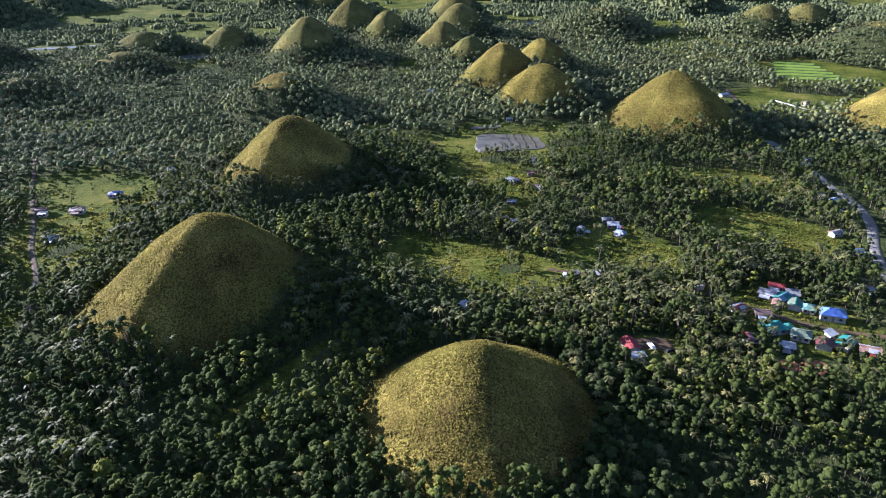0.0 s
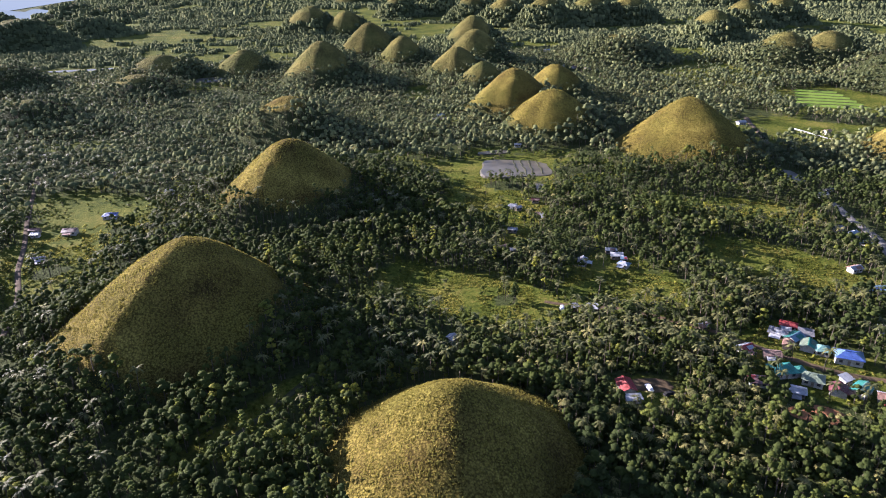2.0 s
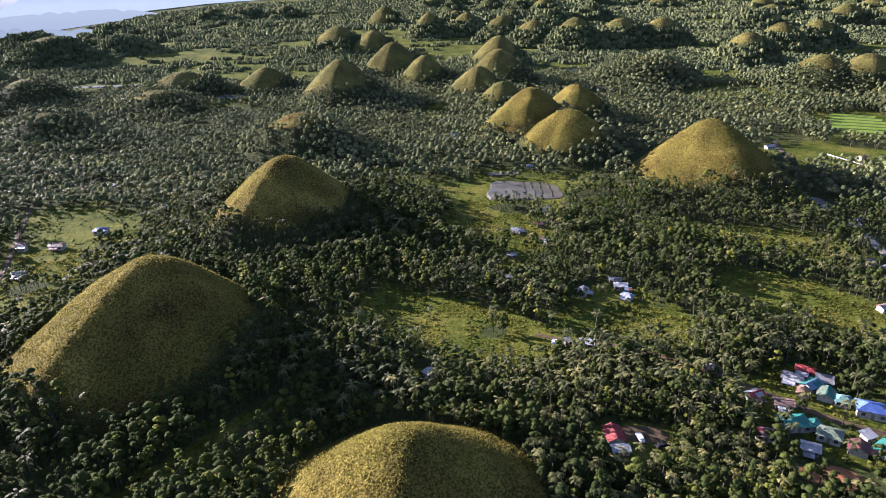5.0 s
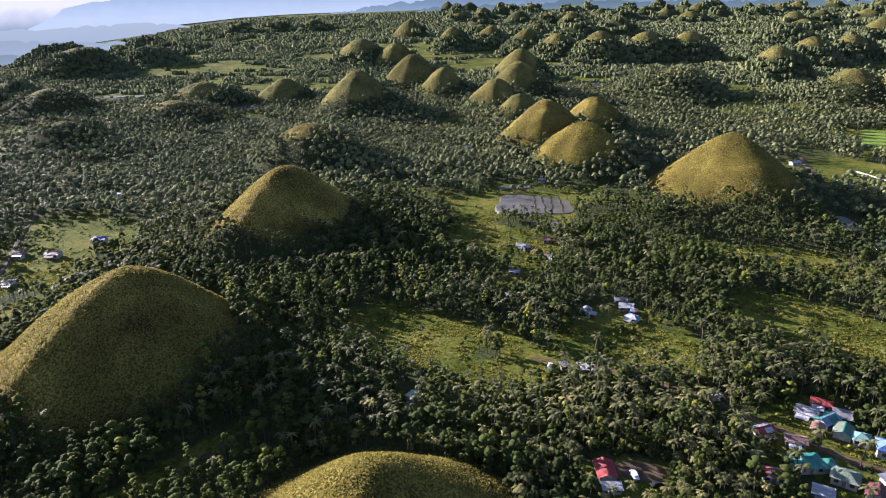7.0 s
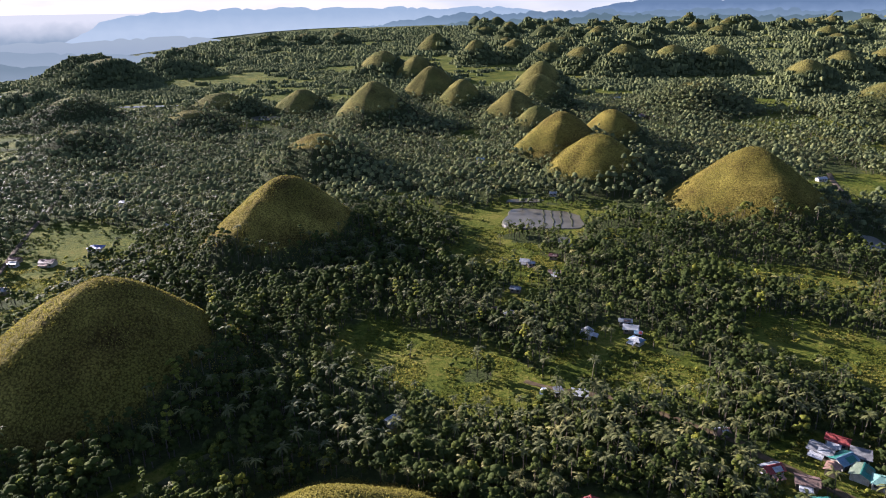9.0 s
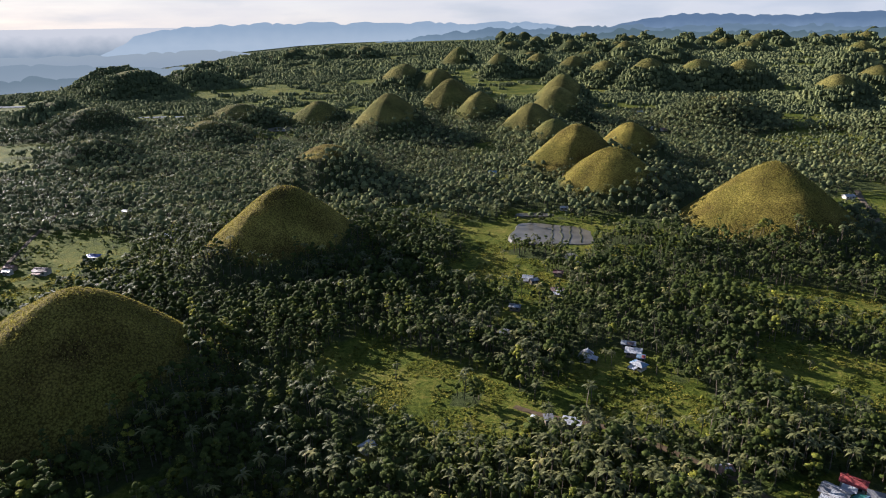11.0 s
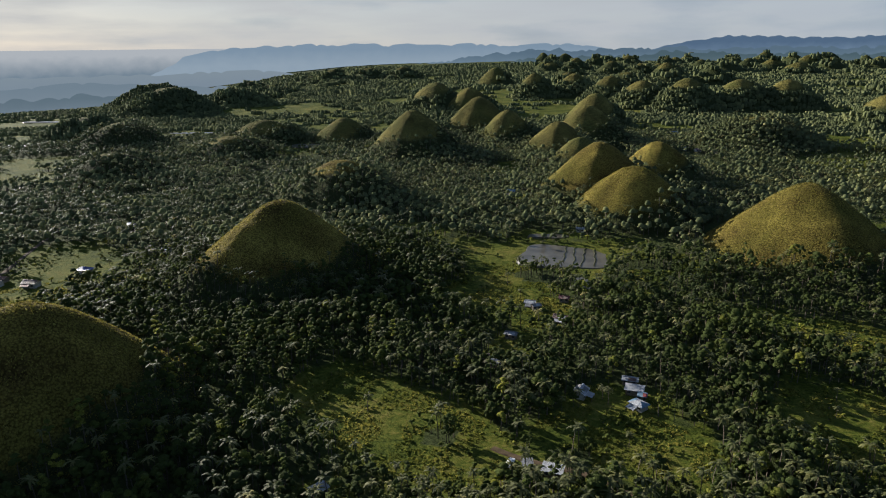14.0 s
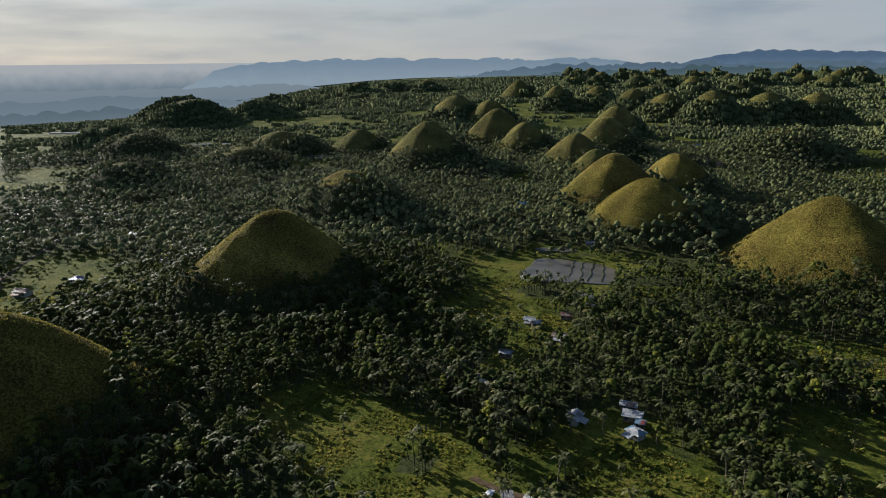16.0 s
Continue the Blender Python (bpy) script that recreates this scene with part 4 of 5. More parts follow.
    for side, spots in ((-1, (-l * 0.6, l * 0.6)), (1, (-l * 0.5, l * 0.5))):
        for at in spots:
            bm = bmesh.new()
            f = side * w
            for x0, z0, x1, z1 in ((-0.6, 0.95, 0.6, 1.03), (-0.6, 1.95, 0.6, 2.03), (-0.6, 1.03, -0.52, 1.95), (0.52, 1.03, 0.6, 1.95)):
                box(bm, at + x0, f - 0.05, z0, at + x1, f + 0.05, z1)
            frame_part = part("window", bm, M_CONCRETE, ob)
            bm = bmesh.new()
            box(bm, at - 0.52, f - 0.025, 1.03, at + 0.52, f + 0.025, 1.95)
            part("pane", bm, M_DARK, frame_part)
    if porch:
        bm = bmesh.new()
        roof_slab(bm, (-l * 0.8, -w - 2.6, tall - 0.85), (l * 0.5, -w - 2.6, tall - 0.85), (l * 0.5, -w - 0.3, tall - 0.35), (-l * 0.8, -w - 0.3, tall - 0.35), 0.08)
        part("porch_roof", bm, ROOFS[porch], ob)
        for at in (-l * 0.75, l * 0.45):
            bm = bmesh.new()
            box(bm, at - 0.06, -w - 2.5, 0, at + 0.06, -w - 2.38, tall - 0.8, 0.01)
            part("post", bm, M_PLANK, ob)
    return tagged(ob, label, "house", "houses")


# the village
house(121.5, 213.5, 8, 12.0, 9.0, "teal", "hip", None, "large house with a teal hipped sheet roof", None, None, 3.0, 0.45)
house(127, 213.2, 98, 5.0, 5.0, "teal", "hip", None, "teal-roofed annex beside a large house", None, None, 2.9, 0.42)
house(129.7, 208.4, -28, 9.5, 8.0, "olive", "hip", None, "house with a sage-green hipped roof", None, None, 3.0, 0.4)
house(121.7, 202, -22, 7.0, 6.0, "white", "gable", M_PLANK, "low house with a white patched sheet roof", "zinc", "grey", 2.4, 0.3)
house(135.4, 202.6, 62, 7.0, 7.5, "maroon", "gable", None, "house with a dark maroon gable roof", None, "rust")
house(142.9, 202.6, 40, 10.0, 7.0, "mint", "gable", None, "house with a mint-green gable roof", "teal", None)
house(140.5, 208.2, 25, 5.0, 4.0, "zinc", "shed", None, "small lean-to with a zinc sheet roof")
house(149, 197.6, -25, 9.0, 6.5, "rust", "gable", None, "house with a rusty red sheet roof", "zinc", "red")
house(148, 221.5, -20, 13.0, 9.0, "blue", "hip", None, "large white house with a bright blue hipped roof", "sky", None, 3.6, 0.42)
house(141.2, 226.4, -18, 6.5, 6.5, "mint", "hip", None, "small house with a pale mint hipped roof", None, None, 2.9, 0.5)
house(137.5, 229.6, 60, 8.0, 7.0, "teal", "gable", None, "house with a dark green sheet roof", "olive")
house(134.7, 234.8, 35, 9.0, 6.5, "sky", "gable", None, "house with a pale blue and teal sheet roof", "teal")
house(130.3, 238.5, -35, 9.0, 7.0, "grey", "gable", M_PLANK, "dark house with a patched grey roof", "white", "zinc")
house(136.4, 244, -28, 8.5, 5.5, "red", "gable", None, "house with a bright red gable roof", None, "white")
house(140, 237.2, -20, 7.0, 5.0, "grey", "shed", M_PLANK, "low shed with a dull grey roof")
house(114, 227.5, 25, 7.5, 5.5, "red", "gable", None, "small house with a faded red roof", "zinc", "rust")
house(121.8, 223.5, -12, 8.0, 6.0, "brown", "gable", M_PLANK, "house with a weathered brown sheet roof", "brown", "zinc")
house(110.8, 207.6, -10, 8.5, 6.5, "pink", "hip", None, "house with a faded pink sheet roof", "red", None, 2.7, 0.5)
house(130.4, 230.2, 60, 5.5, 4.5, "rust", "gable", M_PLANK, "small house with a rusty roof", "rust")
house(65, 203, 98, 10.0, 7.0, "red", "gable", None, "house with a red sheet roof and white porch among palms", None, None, 2.8, 0.4)
house(66.2, 196.4, 8, 7.0, 3.2, "white", "shed", None, "white-roofed porch built onto a red-roofed house", None, None, 2.3, 0.3)
house(104, 243, 20, 5.5, 4.0, "rust", "gable", M_PLANK, "hut with a rusty roof half hidden by trees", "white")
# round the open field
house(65.8, 303.5, 78, 7.5, 5.8, "zinc", "gable", None, "small house with a patched zinc roof by a field", "grey", "white", 2.7, 0.5)
house(81.5, 316, -4, 7.0, 4.2, "white", "gable", M_PLANK, "hut with a white and dark sheet roof", "brown")
house(83, 309, -6, 8.0, 4.0, "white", "shed", M_PLANK, "long low house with a white zinc roof", "zinc")
house(84.5, 300, -38, 7.0, 5.0, "zinc", "hip", None, "house with a blue-grey sheet roof", "sky", "white", 2.6, 0.4)
house(85.5, 305, -6, 3.4, 2.2, "sky", "shed", M_PLANK, "lean-to with a pale blue sheet roof", "red")
house(62.5, 257, -6, 7.5, 4.0, "white", "shed", M_PLANK, "long shed with a white sheet roof beside a track")
house(55.5, 258, 20, 3.4, 3.0, "grey", "shed", M_PLANK, "small dark shed beside a track")
house(5, 233, 60, 5.5, 4.5, "zinc", "gable", None, "lone hut with a bright zinc roof in the woods", "white")
house(37, 380, -5, 6.5, 5.0, "white", "gable", M_PLANK, "hut with a white roof among palms", "zinc", "grey")
house(40, 377, 30, 5.0, 4.0, "grey", "gable", M_PLANK, "grey-roofed hut among palms", "zinc")
house(51, 389, 0, 6.0, 4.5, "maroon", "gable", M_PLANK, "hut with a dark red roof", "brown")
house(52, 366, -4, 8.0, 5.5, "brown", "gable", M_PLANK, "house with a brown and white patched roof", "white", "zinc")
house(35, 344, -8, 6.5, 4.5, "grey", "gable", M_PLANK, "dark-roofed hut at a field edge", "zinc")
house(34, 318, 10, 5.5, 4.5, "white", "gable", M_PLANK, "hut with a small white roof among trees", "grey")
house(29, 321, 30, 5.0, 4.0, "brown", "gable", M_PLANK, "brown-roofed hut among trees")
house(48, 505, 0, 6.5, 4.5, "white", "gable", None, "white-roofed hut beside flooded paddies")
# to the west
house(-196, 367, 12, 11.0, 7.0, "blue", "hip", None, "pale house with a bright blue roof in a pasture", None, None, 3.0, 0.4, 9)
house(-207, 344, 8, 10.5, 7.0, "brown", "gable", None, "house with a faded brown roof by a pasture", "rust", "rust", 3.2)
house(-225, 341, 4, 6.0, 4.5, "white", "gable", None, "small white-roofed hut by a road")
house(-229, 347, 4, 8.0, 4.5, "rust", "gable", M_PLANK, "long hut with a dull rusty roof")
house(-203, 308, 15, 9.0, 6.5, "grey", "gable", M_PLANK, "house with a torn black and white roof", "white", "white")
house(-177, 407, 10, 7.5, 5.5, "white", "gable", None, "white-roofed house among palms")
house(-239, 453, 0, 7.0, 5.0, "zinc", "gable", None, "zinc-roofed house in the woods")
house(-232, 444, 30, 6.0, 4.5, "grey", "gable", M_PLANK, "grey-roofed hut in the woods")
house(-311, 493, 10, 7.0, 5.0, "white", "gable", None, "white-roofed house in the woods")
house(-290, 495, 10, 7.0, 5.0, "zinc", "gable", None, "zinc-roofed house in the woods")
# to the east and far off
house(220, 394, 10, 8.0, 5.5, "white", "gable", None, "white-roofed house by the trees")
house(228, 404, 10, 7.0, 5.0, "zinc", "gable", None, "zinc-roofed house by the trees")
house(237, 571, 20, 10.0, 6.5, "white", "gable", None, "white-roofed house below a hill")
house(207, 334, 40, 9.0, 6.0, "sky", "gable", None, "pale blue roofed house beside the road", "zinc")
house(203, 341, 40, 8.0, 5.5, "grey", "gable", None, "grey-roofed house beside the road", "white")
house(207, 322, 40, 7.5, 5.5, "blue", "gable", None, "blue-roofed house beside the road", "sky")
house(188, 295, 20, 8.0, 5.5, "white", "gable", None, "white-roofed house beside the road", "rust")
house(186, 275, -10, 11.0, 7.0, "sky", "gable", None, "long house with a blue sheet roof by the road", "blue")
house(173, 241, -20, 9.5, 6.5, "rust", "gable", None, "house with a white and rusty roof", "white", "white")
house(170, 216, -20, 8.0, 5.5, "zinc", "gable", None, "zinc-roofed house by the road")
house(-14, 606, 0, 9.0, 6.0, "sky", "gable", None, "pale-roofed house beside a small pond")
house(122, 1010, 10, 12.0, 8.0, "sky", "gable", None, "large pale-roofed building far off")
house(140, 860, 30, 9.0, 7.0, "pink", "gable", None, "pinkish-roofed house far off", "rust")
house(155, 852, 10, 9.0, 7.0, "white", "gable", None, "white-roofed house far off")
house(128, 868, 60, 9.0, 7.0, "zinc", "gable", None, "zinc-roofed house far off")


def concrete_wall(x0, y0, x1, y1):
    length = math.hypot(x1 - x0, y1 - y0)
    bm = bmesh.new()
    box(bm, 0, -0.35, -0.5, length, 0.35, 0.9, 0.05)
    z = float(base_height(np.array([x0]), np.array([y0]))[0])
    ob = part("canal_wall", bm, ROOFS["white"])
    ob.matrix_basis = pose(x0, y0, z, 0, 0, math.degrees(math.atan2(y1 - y0, x1 - x0)))
    tagged(ob, "long white concrete canal wall crossing green fields", "wall")


concrete_wall(273, 553, 288, 512)


def dyke(x0, y0, x1, y1, wide=0.8, wave=1.0, seed=0):
    """A low mud bank across a pond."""
    n = 24
    f = np.linspace(0, 1, n)
    line = np.stack([x0 + (x1 - x0) * f, y0 + (y1 - y0) * f], axis=1)
    line[:, 0] += wave * (rough_field(line[:, 1], f * 0 + seed, 5, 81) - 0.5) * 2
    z = float(base_height(np.array([43.0]), np.array([456.0]))[0])
    rows = [np.stack([line[:, 0] + o * wide, line[:, 1] + o * 0.3, np.full(n, z + h)], axis=-1) for o, h in ((-1, 0.5), (-0.5, 0.95), (0.5, 0.95), (1, 0.5))]
    tagged(new("dyke", grid_mesh("dyke", np.array(rows)[::-1], [M_MUD])), "low muddy dyke dividing a fish pond", "dyke", "pond dykes")


dyke(48, 474, 50, 438, 0.4, 0.8, 1)
dyke(54, 474, 54, 440, 0.4, 0.8, 2)
dyke(59, 474, 61, 442, 0.4, 0.8, 3)
dyke(43, 474, 44, 446, 0.35, 0.8, 4)


# ---- rice terraces ----
for step in range(6):
    y0 = 648 + 12.5 * step
    line = np.stack([np.linspace(316 + 5 * step, 372, 26), y0 + np.linspace(0, -22, 26)], axis=1)
    ob = strip("rice_paddy", line, 9.5, M_RICE, "bright green strip of young rice between low banks", 0.2, "rice paddy")
    tagged(ob, group="rice paddies")
    ob = strip("dyke", line + np.array([0, 6.2]), 1.3, M_MUD, "low dark earth bank between rice paddies", 0.55, "dyke")
house(290, 536, 20, 7.0, 5.5, "rust", "gable", None, "small cream house beside a canal wall", None, None, 3.6)

# ---- vehicles ----
def car(x, y, turn, paint, label):
    ob = new("car")
    z = float(base_height(np.array([float(x)]), np.array([float(y)]))[0]) + 0.1
    ob.matrix_basis = pose(x, y, z, 0, 0, turn)
    bm = bmesh.new()
    box(bm, -2.1, -0.85, 0.35, 2.1, 0.85, 0.95, 0.12)
    box(bm, -1.6, -0.74, 0.93, 0.9, 0.74, 1.5, 0.18)
    part("body", bm, paint, ob)
    bm = bmesh.new()
    box(bm, 0.72, -0.6, 1.0, 0.94, 0.6, 1.4, 0.02)
    part("windscreen", bm, M_DARK, ob)
    for wx in (-1.3, 1.3):
        for wy in (-0.8, 0.8):
            bm = bmesh.new()
            bmesh.ops.create_cone(bm, cap_ends=True, segments=14, radius1=0.34, radius2=0.34, depth=0.22, matrix=pose(wx, wy, 0.34, 90))
            part("wheel", bm, M_TYRE, ob)
    YARDS.append((x, y, 3.0))
    tagged(ob, label, "car", "parked cars")


car(73, 203.5, 100, M_PAINT, "white car parked in a shaded yard")
car(79, 200.5, 20, M_TYRE, "dark car parked in a shaded yard")
car(50.5, 259, 80, M_PAINT, "white car parked beside a dirt track")

# ---- woods ----
rng = np.random.default_rng(7)
SHAPES = ((10, 2.5, 7, 0), (9, 2.8, 8, 0), (12.5, 2.3, 8, 0), (8, 2.2, 5, 0), (11, 3.1, 9, 3), (7, 2.5, 6, 0), (14, 2.1, 8, 4), (6, 2.1, 5, 0))
FINE_PROTOS = [broadleaf(200 + k, 130, 0.3, tall, wide, lobes + 3, tiers, 5, 6, 6, True) for k, (tall, wide, lobes, tiers) in enumerate(SHAPES[:6])]
LEAF_PROTOS = [broadleaf(100 + k, 36, 0.36, tall, wide, lobes, tiers) for k, (tall, wide, lobes, tiers) in enumerate(SHAPES)]
THIN_PROTOS = [broadleaf(150 + k, 14, 0.5, tall, wide, max(4, lobes - 2), tiers, 0, 3, 4, False, 0.62) for k, (tall, wide, lobes, tiers) in enumerate(SHAPES)]
MID_PROTOS = [broadleaf(300 + k, 0, 0.8, tall, wide, 3, 0, 0, 3, 4, False, 0.78) for k, (tall, wide) in enumerate(((10, 3.2), (9, 3.5), (12, 3.0), (8, 2.9), (13, 2.5), (7, 3.2)))]
FAR_PROTOS = [copse(400 + k, 5, 5.8, 2.3, 3.6) for k in range(6)]
PALM_FINE = [coconut(500 + k, 17, tall, True) for k, tall in enumerate((8.5, 10, 11.5, 9.5))]
PALM_PROTOS = [coconut(600 + k, 12, tall) for k, tall in enumerate((8, 9.5, 11, 10, 12))]
PALM_FAR = [(c, t[:3], n) for c, t, n in (coconut(700 + k, 9, tall, False, 4.0, 2) for k, tall in enumerate((9, 10.5, 11.5)))]


def palm_share(x, y):
    """How common coconut palms are among the trees."""
    share = 0.06 + 0.5 * np.clip(rough_field(x, y, 60, 91) - 0.45, 0, 1)
    for cx, cy, r, s in ((95, 215, 55, 0.6), (60, 225, 30, 0.5), (45, 415, 42, 0.5), (110, 250, 40, 0.35), (-190, 370, 60, 0.25), (190, 290, 50, 0.35), (20, 330, 45, 0.25)):
        share = share + s * np.exp(-((x - cx) ** 2 + (y - cy) ** 2) / r ** 2)
    return np.clip(0.75 * share, 0, 0.6)


def tints(x, y, rng, low=0.0, span=0.6, pale=0.28):
    """Tints vary in drifts, with single pale trees."""
    t = low + span * (0.45 * rough_field(x, y, 45, 92) + 0.55 * rng.random(len(x)) ** 2.2)
    return np.clip(t + (rng.random(len(x)) < 0.12) * pale, 0, 1)


def distance(x, y):
    return np.hypot(x - 45, y - 40)


# near woods
x, y = scatter(rng, -420, 430, 85, 520, 3.55)
near = distance(x, y) < 430
x, y = x[near], y[near]
keep = wooded(x, y) & (road_gap(x, y) > 0.7) & (rough_field(x, y, 13, 93) > 0.07)
x, y = x[keep], y[keep]
z = surface_height(x, y)
is_palm = rng.random(len(x)) < palm_share(x, y)
order = np.argsort(distance(x, y))
single = np.zeros(len(x), dtype=bool)
single[order[~is_palm[order]][:300]] = True
single[order[is_palm[order]][:300]] = True


def tree_thing(kind, crown, trunk, soft, leaf_mat, tint, label, category):
    ob = new(kind)
    for name, quads, mat, normals in (("trunk", trunk, M_BARK, flat_normals(trunk)), ("crown", crown, leaf_mat, soft)):
        child = new(name, quads_mesh(name, quads, [mat], None, np.full(len(quads), tint), normals))
        child.parent = ob
    return tagged(ob, label, category, "trees" if kind == "tree" else "coconut palms")


LEAF_THINGS = [tree_thing("tree", *FINE_PROTOS[k % 6], M_LEAF, (0.12, 0.2, 0.3, 0.4, 0.5, 0.75)[k // 2 % 6], ("dark green broadleaf tree in dense woods", "mid-green broadleaf tree in dense woods", "bright yellow-green broadleaf tree in dense woods")[k // 4], "tree") for k in range(12)]
PALM_THINGS = [tree_thing("coconut_palm", *PALM_FINE[k % 4], M_PALM, (0.3, 0.5, 0.7)[k // 4], ("green coconut palm with arching fronds", "olive coconut palm with arching fronds", "yellowish coconut palm with drooping fronds")[k // 4], "palm tree") for k in range(12)]
used = set()
for i in np.nonzero(single)[0]:
    stock = PALM_THINGS if is_palm[i] else LEAF_THINGS
    k = int(rng.integers(len(stock)))
    size = rng.uniform(0.58, 0.86) if is_palm[i] else rng.uniform(0.5, 0.95)
    m = pose(x[i], y[i], z[i], 0, 0, rng.uniform(0, 360)) @ Matrix.Scale(size, 4)
    if stock[k] in used:
        copy_thing(stock[k], m)
    else:
        used.add(stock[k])
        stock[k].matrix_basis = m
# bright trees crowding the sunny foot of the nearest hill
for k in range(64):
    way, out = radians(104 + 118 * rng.random()), HILLS[0]["r"] * rng.uniform(0.85, 1.15)
    px, py = HILLS[0]["x"] + out * math.cos(way), HILLS[0]["y"] + out * math.sin(way)
    pz = float(surface_height(np.array([px]), np.array([py]))[0])
    tree = LEAF_THINGS[(5, 7, 9, 11, 10, 8)[k % 6]]
    m = pose(px, py, pz - 0.2, 0, 0, rng.uniform(0, 360)) @ Matrix.Scale(rng.uniform(0.55, 0.85), 4)
    if tree in used:
        copy_thing(tree, m)
    else:
        used.add(tree)
        tree.matrix_basis = m
# lone palms in the pastures
for px, py, size in ((0, 254, 0.95), (8, 239, 0.85), (1, 276, 0.8), (-9, 258, 0.75), (75, 300, 0.95), (73, 303, 0.8), (82, 277, 0.7), (143, 309, 0.7), (146, 321, 0.75), (132, 296, 0.65), (143, 280, 0.7), (66, 296, 0.7), (61, 292, 0.65), (30, 470, 0.8), (75, 462, 0.8), (82, 470, 0.75), (66, 476, 0.8), (22, 404, 0.8), (44, 395, 0.85), (31, 388, 0.8), (-188, 376, 0.8), (150, 366, 0.8), (140, 371, 0.75), (145, 378, 0.8)):
    pz = float(surface_height(np.array([float(px)]), np.array([float(py)]))[0])
    copy_thing(PALM_THINGS[(px + py) % 4], pose(px, py, pz, 0, 0, 37 * px) @ Matrix.Scale(size, 4))


for stock in (PALM_THINGS, LEAF_THINGS):
    for ob in stock:
        if ob not in used:
            for child in list(ob.children):
                bpy.data.objects.remove(child)
            bpy.data.objects.remove(ob)


def stuff(name, protos, mats, x, y, rng, low, high, label, category, tint=None, sink=0.0):
    size = low + (high - low) * (0.55 * rng.random(len(x)) + 0.45 * np.clip(1.6 * rough_field(x, y, 24, 98) - 0.3, 0, 1))
    q, s, t, n = place_all(protos, rng.integers(len(protos), size=len(x)), x, y, surface_height(x, y) - sink, rng.random(len(x)) * 6.28, size, tints(x, y, rng) if tint is None else tint)
    return tagged(new(name, quads_mesh(name, q, mats, s, t, n)), label, category, kind="stuff")


rest = ~single
close = distance(x, y) < 290
sel = rest & ~is_palm & ~close
stuff("woods", THIN_PROTOS, [M_LEAF, M_BARK], x[sel], y[sel], rng, 0.4, 1.12, "tropical broadleaf woods behind the nearer hills", "woods", tints(x[sel], y[sel], rng, 0.02, 0.5, 0.3))
sel = rest & ~is_palm & close
stuff("woods", LEAF_PROTOS, [M_LEAF, M_BARK], x[sel], y[sel], rng, 0.4, 1.12, "dense tropical broadleaf woods in mixed greens", "woods")
sel = rest & is_palm
stuff("palm_grove", PALM_PROTOS, [M_PALM, M_BARK], x[sel], y[sel], rng, 0.55, 0.98, "coconut palms standing among the woods", "palm grove")

# middle distance
x, y = scatter(rng, -1300, 800, 300, 1010, 4.6)
d = distance(x, y)
keep = (d >= 430) & (d < 960)
x, y = x[keep], y[keep]
on_hill = np.zeros(len(x), dtype=bool)
for h in HILLS:
    on_hill |= hill_polar(h, x, y)[0] < 1.15 * h["r"]
keep = wooded(x, y) & (on_hill | (rough_field(x, y, 26, 96) * 0.6 + rough_field(x, y, 70, 97) * 0.5 > 0.33))
x, y = x[keep], y[keep]
keep = (road_gap(x, y) > 0.7)
x, y = x[keep], y[keep]
is_palm = rng.random(len(x)) < 0.3 + 0.3 * (rough_field(x, y, 80, 94) - 0.3)
stuff("woods", MID_PROTOS, [M_HAZY_LEAF, M_BARK], x[~is_palm], y[~is_palm], rng, 0.36, 1.1, "tropical woods spreading between the hills", "woods", tints(x[~is_palm], y[~is_palm], rng, 0.0, 0.85, 0.3))
stuff("palm_grove", PALM_FAR, [M_PALM, M_BARK], x[is_palm], y[is_palm], rng, 0.6, 0.9, "coconut palms scattered through the woods", "palm grove")

# far woods, their tints raised as well to stand for haze
for low_d, high_d, step, small, large in ((960, 1650, 13.0, 0.8, 1.2), (1650, 2700, 25.0, 1.4, 2.1)):
    x, y = scatter(rng, -3200, 2400, 700, 2700, step)
    d = distance(x, y)
    keep = (d >= low_d) & (d < high_d)
    x, y = x[keep], y[keep]
    keep = wooded(x, y) & (base_height(x, y) > -93)
    x, y = x[keep], y[keep]
    stuff("far_woods", FAR_PROTOS, [M_HAZY_LEAF, M_BARK], x, y, rng, small, large, "far woods seen as a dark green carpet", "woods", tints(x, y, rng, 0.1, 0.75, 0.2), 0.5)
x, y = scatter(rng, -1800, 3400, 1900, 4700, 46.0)
d = distance(x, y)
keep = (d >= 2700) & (d < 3900) & (x > -0.75 * y)
x, y = x[keep], y[keep]
keep = base_height(x, y) > -55
x, y = x[keep], y[keep]
stuff("far_woods", FAR_PROTOS, [M_HAZY_LEAF, M_BARK], x, y, rng, 2.0, 3.2, "woods at the foot of the distant ridge", "woods", tints(x, y, rng, 0.25, 0.3, 0.1), 3.0)

# the woods on the slopes of the far hills
SLOPE_PROTOS = [copse(450 + k, 3, 2.8, 1.5, 2.4) for k in range(4)]
x, y = scatter(rng, -900, 1000, 780, 1800, 7.4)
keep = np.zeros(len(x), dtype=bool)
for h in HILLS:
    if 780 < h["y"] < 1800:
        keep |= hill_polar(h, x, y)[0] < h["r"]
x, y = x[keep], y[keep]
keep = wooded(x, y) & (distance(x, y) > 860)
x, y = x[keep], y[keep]
stuff("far_woods", SLOPE_PROTOS, [M_HAZY_LEAF, M_BARK], x, y, rng, 0.6, 1.15, "low woods climbing the slopes of far hills", "woods", tints(x, y, rng, 0.15, 0.4, 0.15), 0.6)

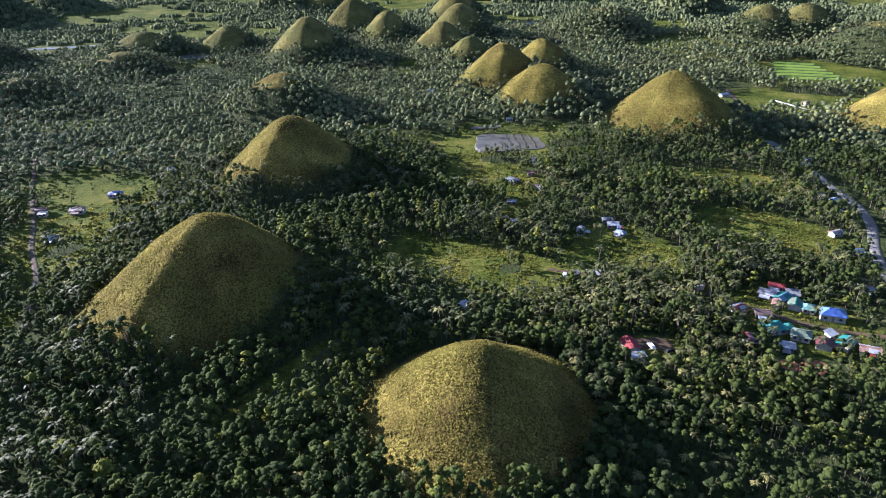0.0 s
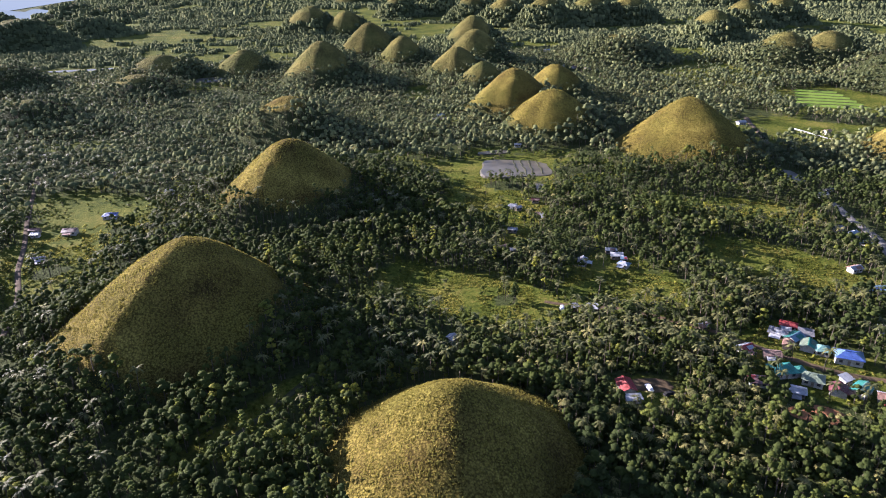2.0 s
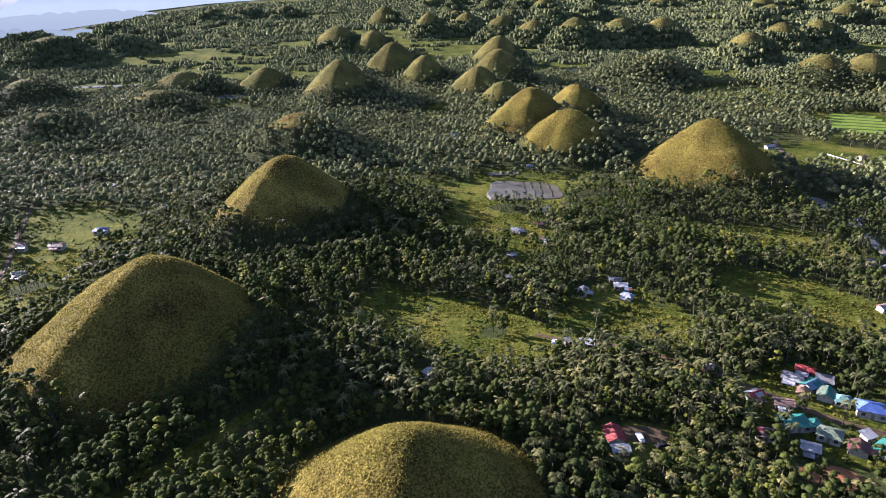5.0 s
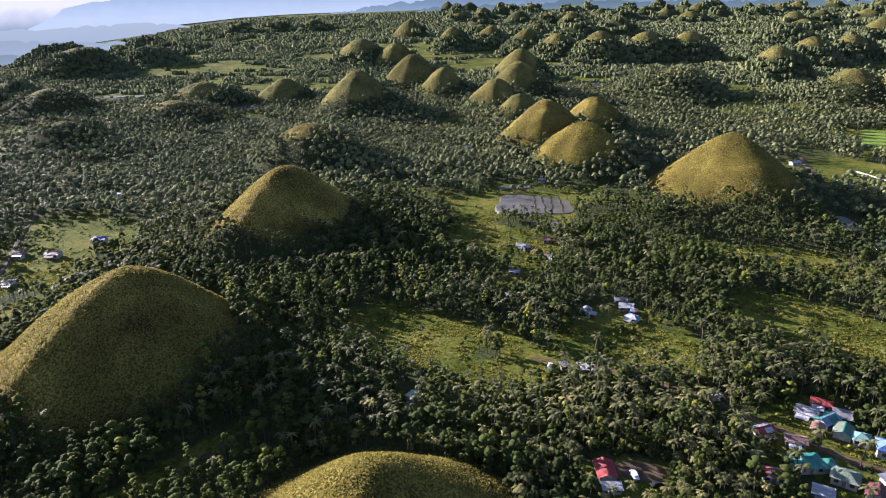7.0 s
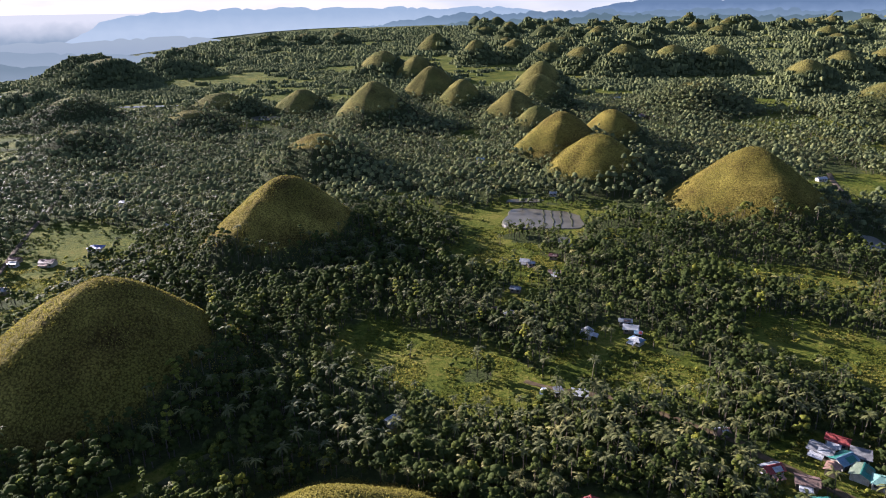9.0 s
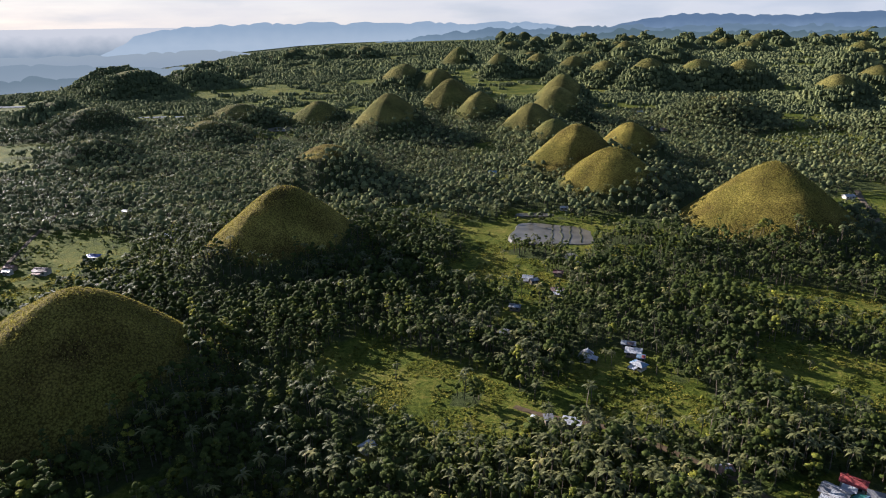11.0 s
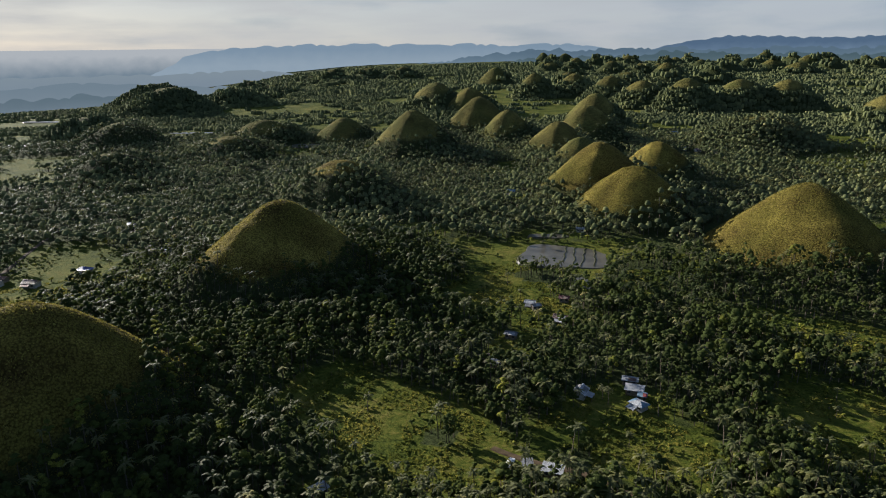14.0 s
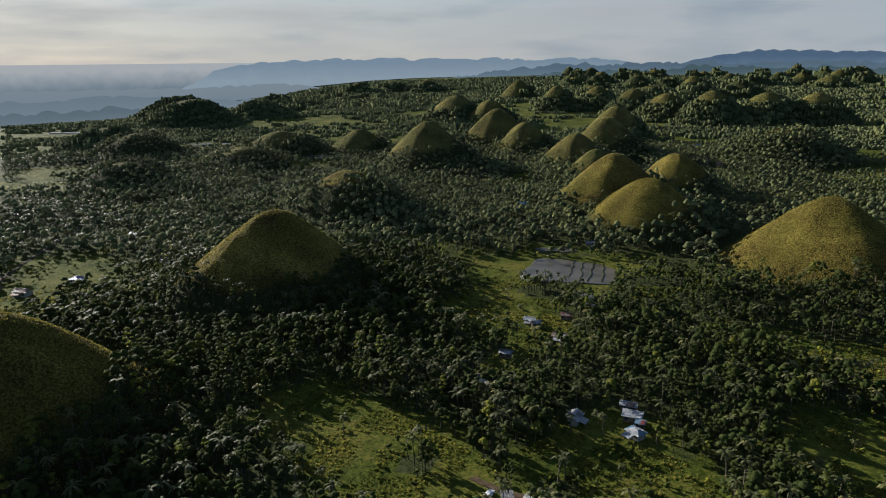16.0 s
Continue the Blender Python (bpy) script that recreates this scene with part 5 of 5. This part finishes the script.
# tall grass in the near pastures
x, y = scatter(rng, -270, 240, 180, 480, 1.2)
keep = (open_share(x, y) > 1.05) & (rough_field(x, y, 6, 99) > 0.42) & (road_gap(x, y) > 0.6) & (distance(x, y) < 400)
x, y = x[keep], y[keep]
for h in HILLS[:5]:
    keep = hill_polar(h, x, y)[0] > h["r"]
    x, y = x[keep], y[keep]
for cx, cy, a, b, turn in WATERS:
    keep = np.maximum(np.abs(x - cx) / (a + 1), np.abs(y - cy) / (b + 1)) > 1
    x, y = x[keep], y[keep]
for cx, cy, rad in YARDS:
    keep = np.hypot(x - cx, y - cy) > rad - 0.5
    x, y = x[keep], y[keep]
GRASS = []
for k in range(4):
    dice_g = np.random.default_rng(900 + k)
    at = np.concatenate([dice_g.normal(0, 0.35, (4, 2)), dice_g.uniform(0.05, 0.25, (4, 1))], axis=1)
    up = dice_g.normal(0, 0.5, (4, 3)) + np.array([0, 0, 0.6])
    GRASS.append((facing(leaf_cards(dice_g, at, up, 0.3), up), np.zeros((0, 4, 3)), up))
q, sl, ti, no = place_all([(c, stem(rng, 0, 0, -0.3, 0, 0, 0.2, 0.02, 0.01, 3)[:1], n) for c, t, n in GRASS], rng.integers(4, size=len(x)), x, y, surface_height(x, y), rng.random(len(x)) * 6.28, rng.uniform(0.6, 1.5, len(x)), np.clip(0.2 + 0.9 * rough_field(x, y, 16, 101) + rng.normal(0, 0.1, len(x)), 0, 1))
tagged(new("pasture_grass", quads_mesh("pasture_grass", q, [M_PASTURE, M_BARK], sl, ti, no)), "rank yellow-green grass in the pastures", "grass", kind="stuff")

# bushes in the clearings and at the wood's edge
BUSHES = [broadleaf(800 + k, 8, 0.3, 1.7, 1.3, 4, 0, 0, 3, 4) for k in range(4)]
x, y = scatter(rng, -300, 330, 100, 520, 3.0)
keep = (rng.random(len(x)) < np.clip(0.55 * rough_field(x, y, 9, 95) ** 2 + 0.02, 0, 1)) & (open_share(x, y) > 0.8) & (road_gap(x, y) > 0.8)
x, y = x[keep], y[keep]
keep = np.ones(len(x), dtype=bool)
for cx, cy, r in YARDS:
    keep &= np.hypot(x - cx, y - cy) > r
for cx, cy, a, b, turn in WATERS:
    keep &= np.maximum(np.abs(x - cx) / (a + 1), np.abs(y - cy) / (b + 1)) > 1
for h in HILLS[:4]:
    keep &= hill_polar(h, x, y)[0] > h["r"] * h["bare"]
x, y = x[keep], y[keep]
stuff("shrubs", BUSHES, [M_LEAF, M_BARK], x, y, rng, 0.5, 1.3, "low green shrubs and weeds in the pastures", "shrubs", np.clip(tints(x, y, rng, 0.25), 0, 1))


# undergrowth below the palms
BRUSH = [broadleaf(840 + k, 8, 0.5, 2.4, 1.9, 4, 0, 0, 3, 4) for k in range(4)]
x, y = scatter(rng, 20, 260, 110, 330, 3.6)
keep = wooded(x, y) & (palm_share(x, y) > 0.3) & (road_gap(x, y) > 1.0) & (distance(x, y) < 290)
x, y = x[keep], y[keep]
stuff("undergrowth", BRUSH, [M_LEAF, M_BARK], x, y, rng, 0.6, 1.4, "dense low undergrowth below coconut palms", "undergrowth")


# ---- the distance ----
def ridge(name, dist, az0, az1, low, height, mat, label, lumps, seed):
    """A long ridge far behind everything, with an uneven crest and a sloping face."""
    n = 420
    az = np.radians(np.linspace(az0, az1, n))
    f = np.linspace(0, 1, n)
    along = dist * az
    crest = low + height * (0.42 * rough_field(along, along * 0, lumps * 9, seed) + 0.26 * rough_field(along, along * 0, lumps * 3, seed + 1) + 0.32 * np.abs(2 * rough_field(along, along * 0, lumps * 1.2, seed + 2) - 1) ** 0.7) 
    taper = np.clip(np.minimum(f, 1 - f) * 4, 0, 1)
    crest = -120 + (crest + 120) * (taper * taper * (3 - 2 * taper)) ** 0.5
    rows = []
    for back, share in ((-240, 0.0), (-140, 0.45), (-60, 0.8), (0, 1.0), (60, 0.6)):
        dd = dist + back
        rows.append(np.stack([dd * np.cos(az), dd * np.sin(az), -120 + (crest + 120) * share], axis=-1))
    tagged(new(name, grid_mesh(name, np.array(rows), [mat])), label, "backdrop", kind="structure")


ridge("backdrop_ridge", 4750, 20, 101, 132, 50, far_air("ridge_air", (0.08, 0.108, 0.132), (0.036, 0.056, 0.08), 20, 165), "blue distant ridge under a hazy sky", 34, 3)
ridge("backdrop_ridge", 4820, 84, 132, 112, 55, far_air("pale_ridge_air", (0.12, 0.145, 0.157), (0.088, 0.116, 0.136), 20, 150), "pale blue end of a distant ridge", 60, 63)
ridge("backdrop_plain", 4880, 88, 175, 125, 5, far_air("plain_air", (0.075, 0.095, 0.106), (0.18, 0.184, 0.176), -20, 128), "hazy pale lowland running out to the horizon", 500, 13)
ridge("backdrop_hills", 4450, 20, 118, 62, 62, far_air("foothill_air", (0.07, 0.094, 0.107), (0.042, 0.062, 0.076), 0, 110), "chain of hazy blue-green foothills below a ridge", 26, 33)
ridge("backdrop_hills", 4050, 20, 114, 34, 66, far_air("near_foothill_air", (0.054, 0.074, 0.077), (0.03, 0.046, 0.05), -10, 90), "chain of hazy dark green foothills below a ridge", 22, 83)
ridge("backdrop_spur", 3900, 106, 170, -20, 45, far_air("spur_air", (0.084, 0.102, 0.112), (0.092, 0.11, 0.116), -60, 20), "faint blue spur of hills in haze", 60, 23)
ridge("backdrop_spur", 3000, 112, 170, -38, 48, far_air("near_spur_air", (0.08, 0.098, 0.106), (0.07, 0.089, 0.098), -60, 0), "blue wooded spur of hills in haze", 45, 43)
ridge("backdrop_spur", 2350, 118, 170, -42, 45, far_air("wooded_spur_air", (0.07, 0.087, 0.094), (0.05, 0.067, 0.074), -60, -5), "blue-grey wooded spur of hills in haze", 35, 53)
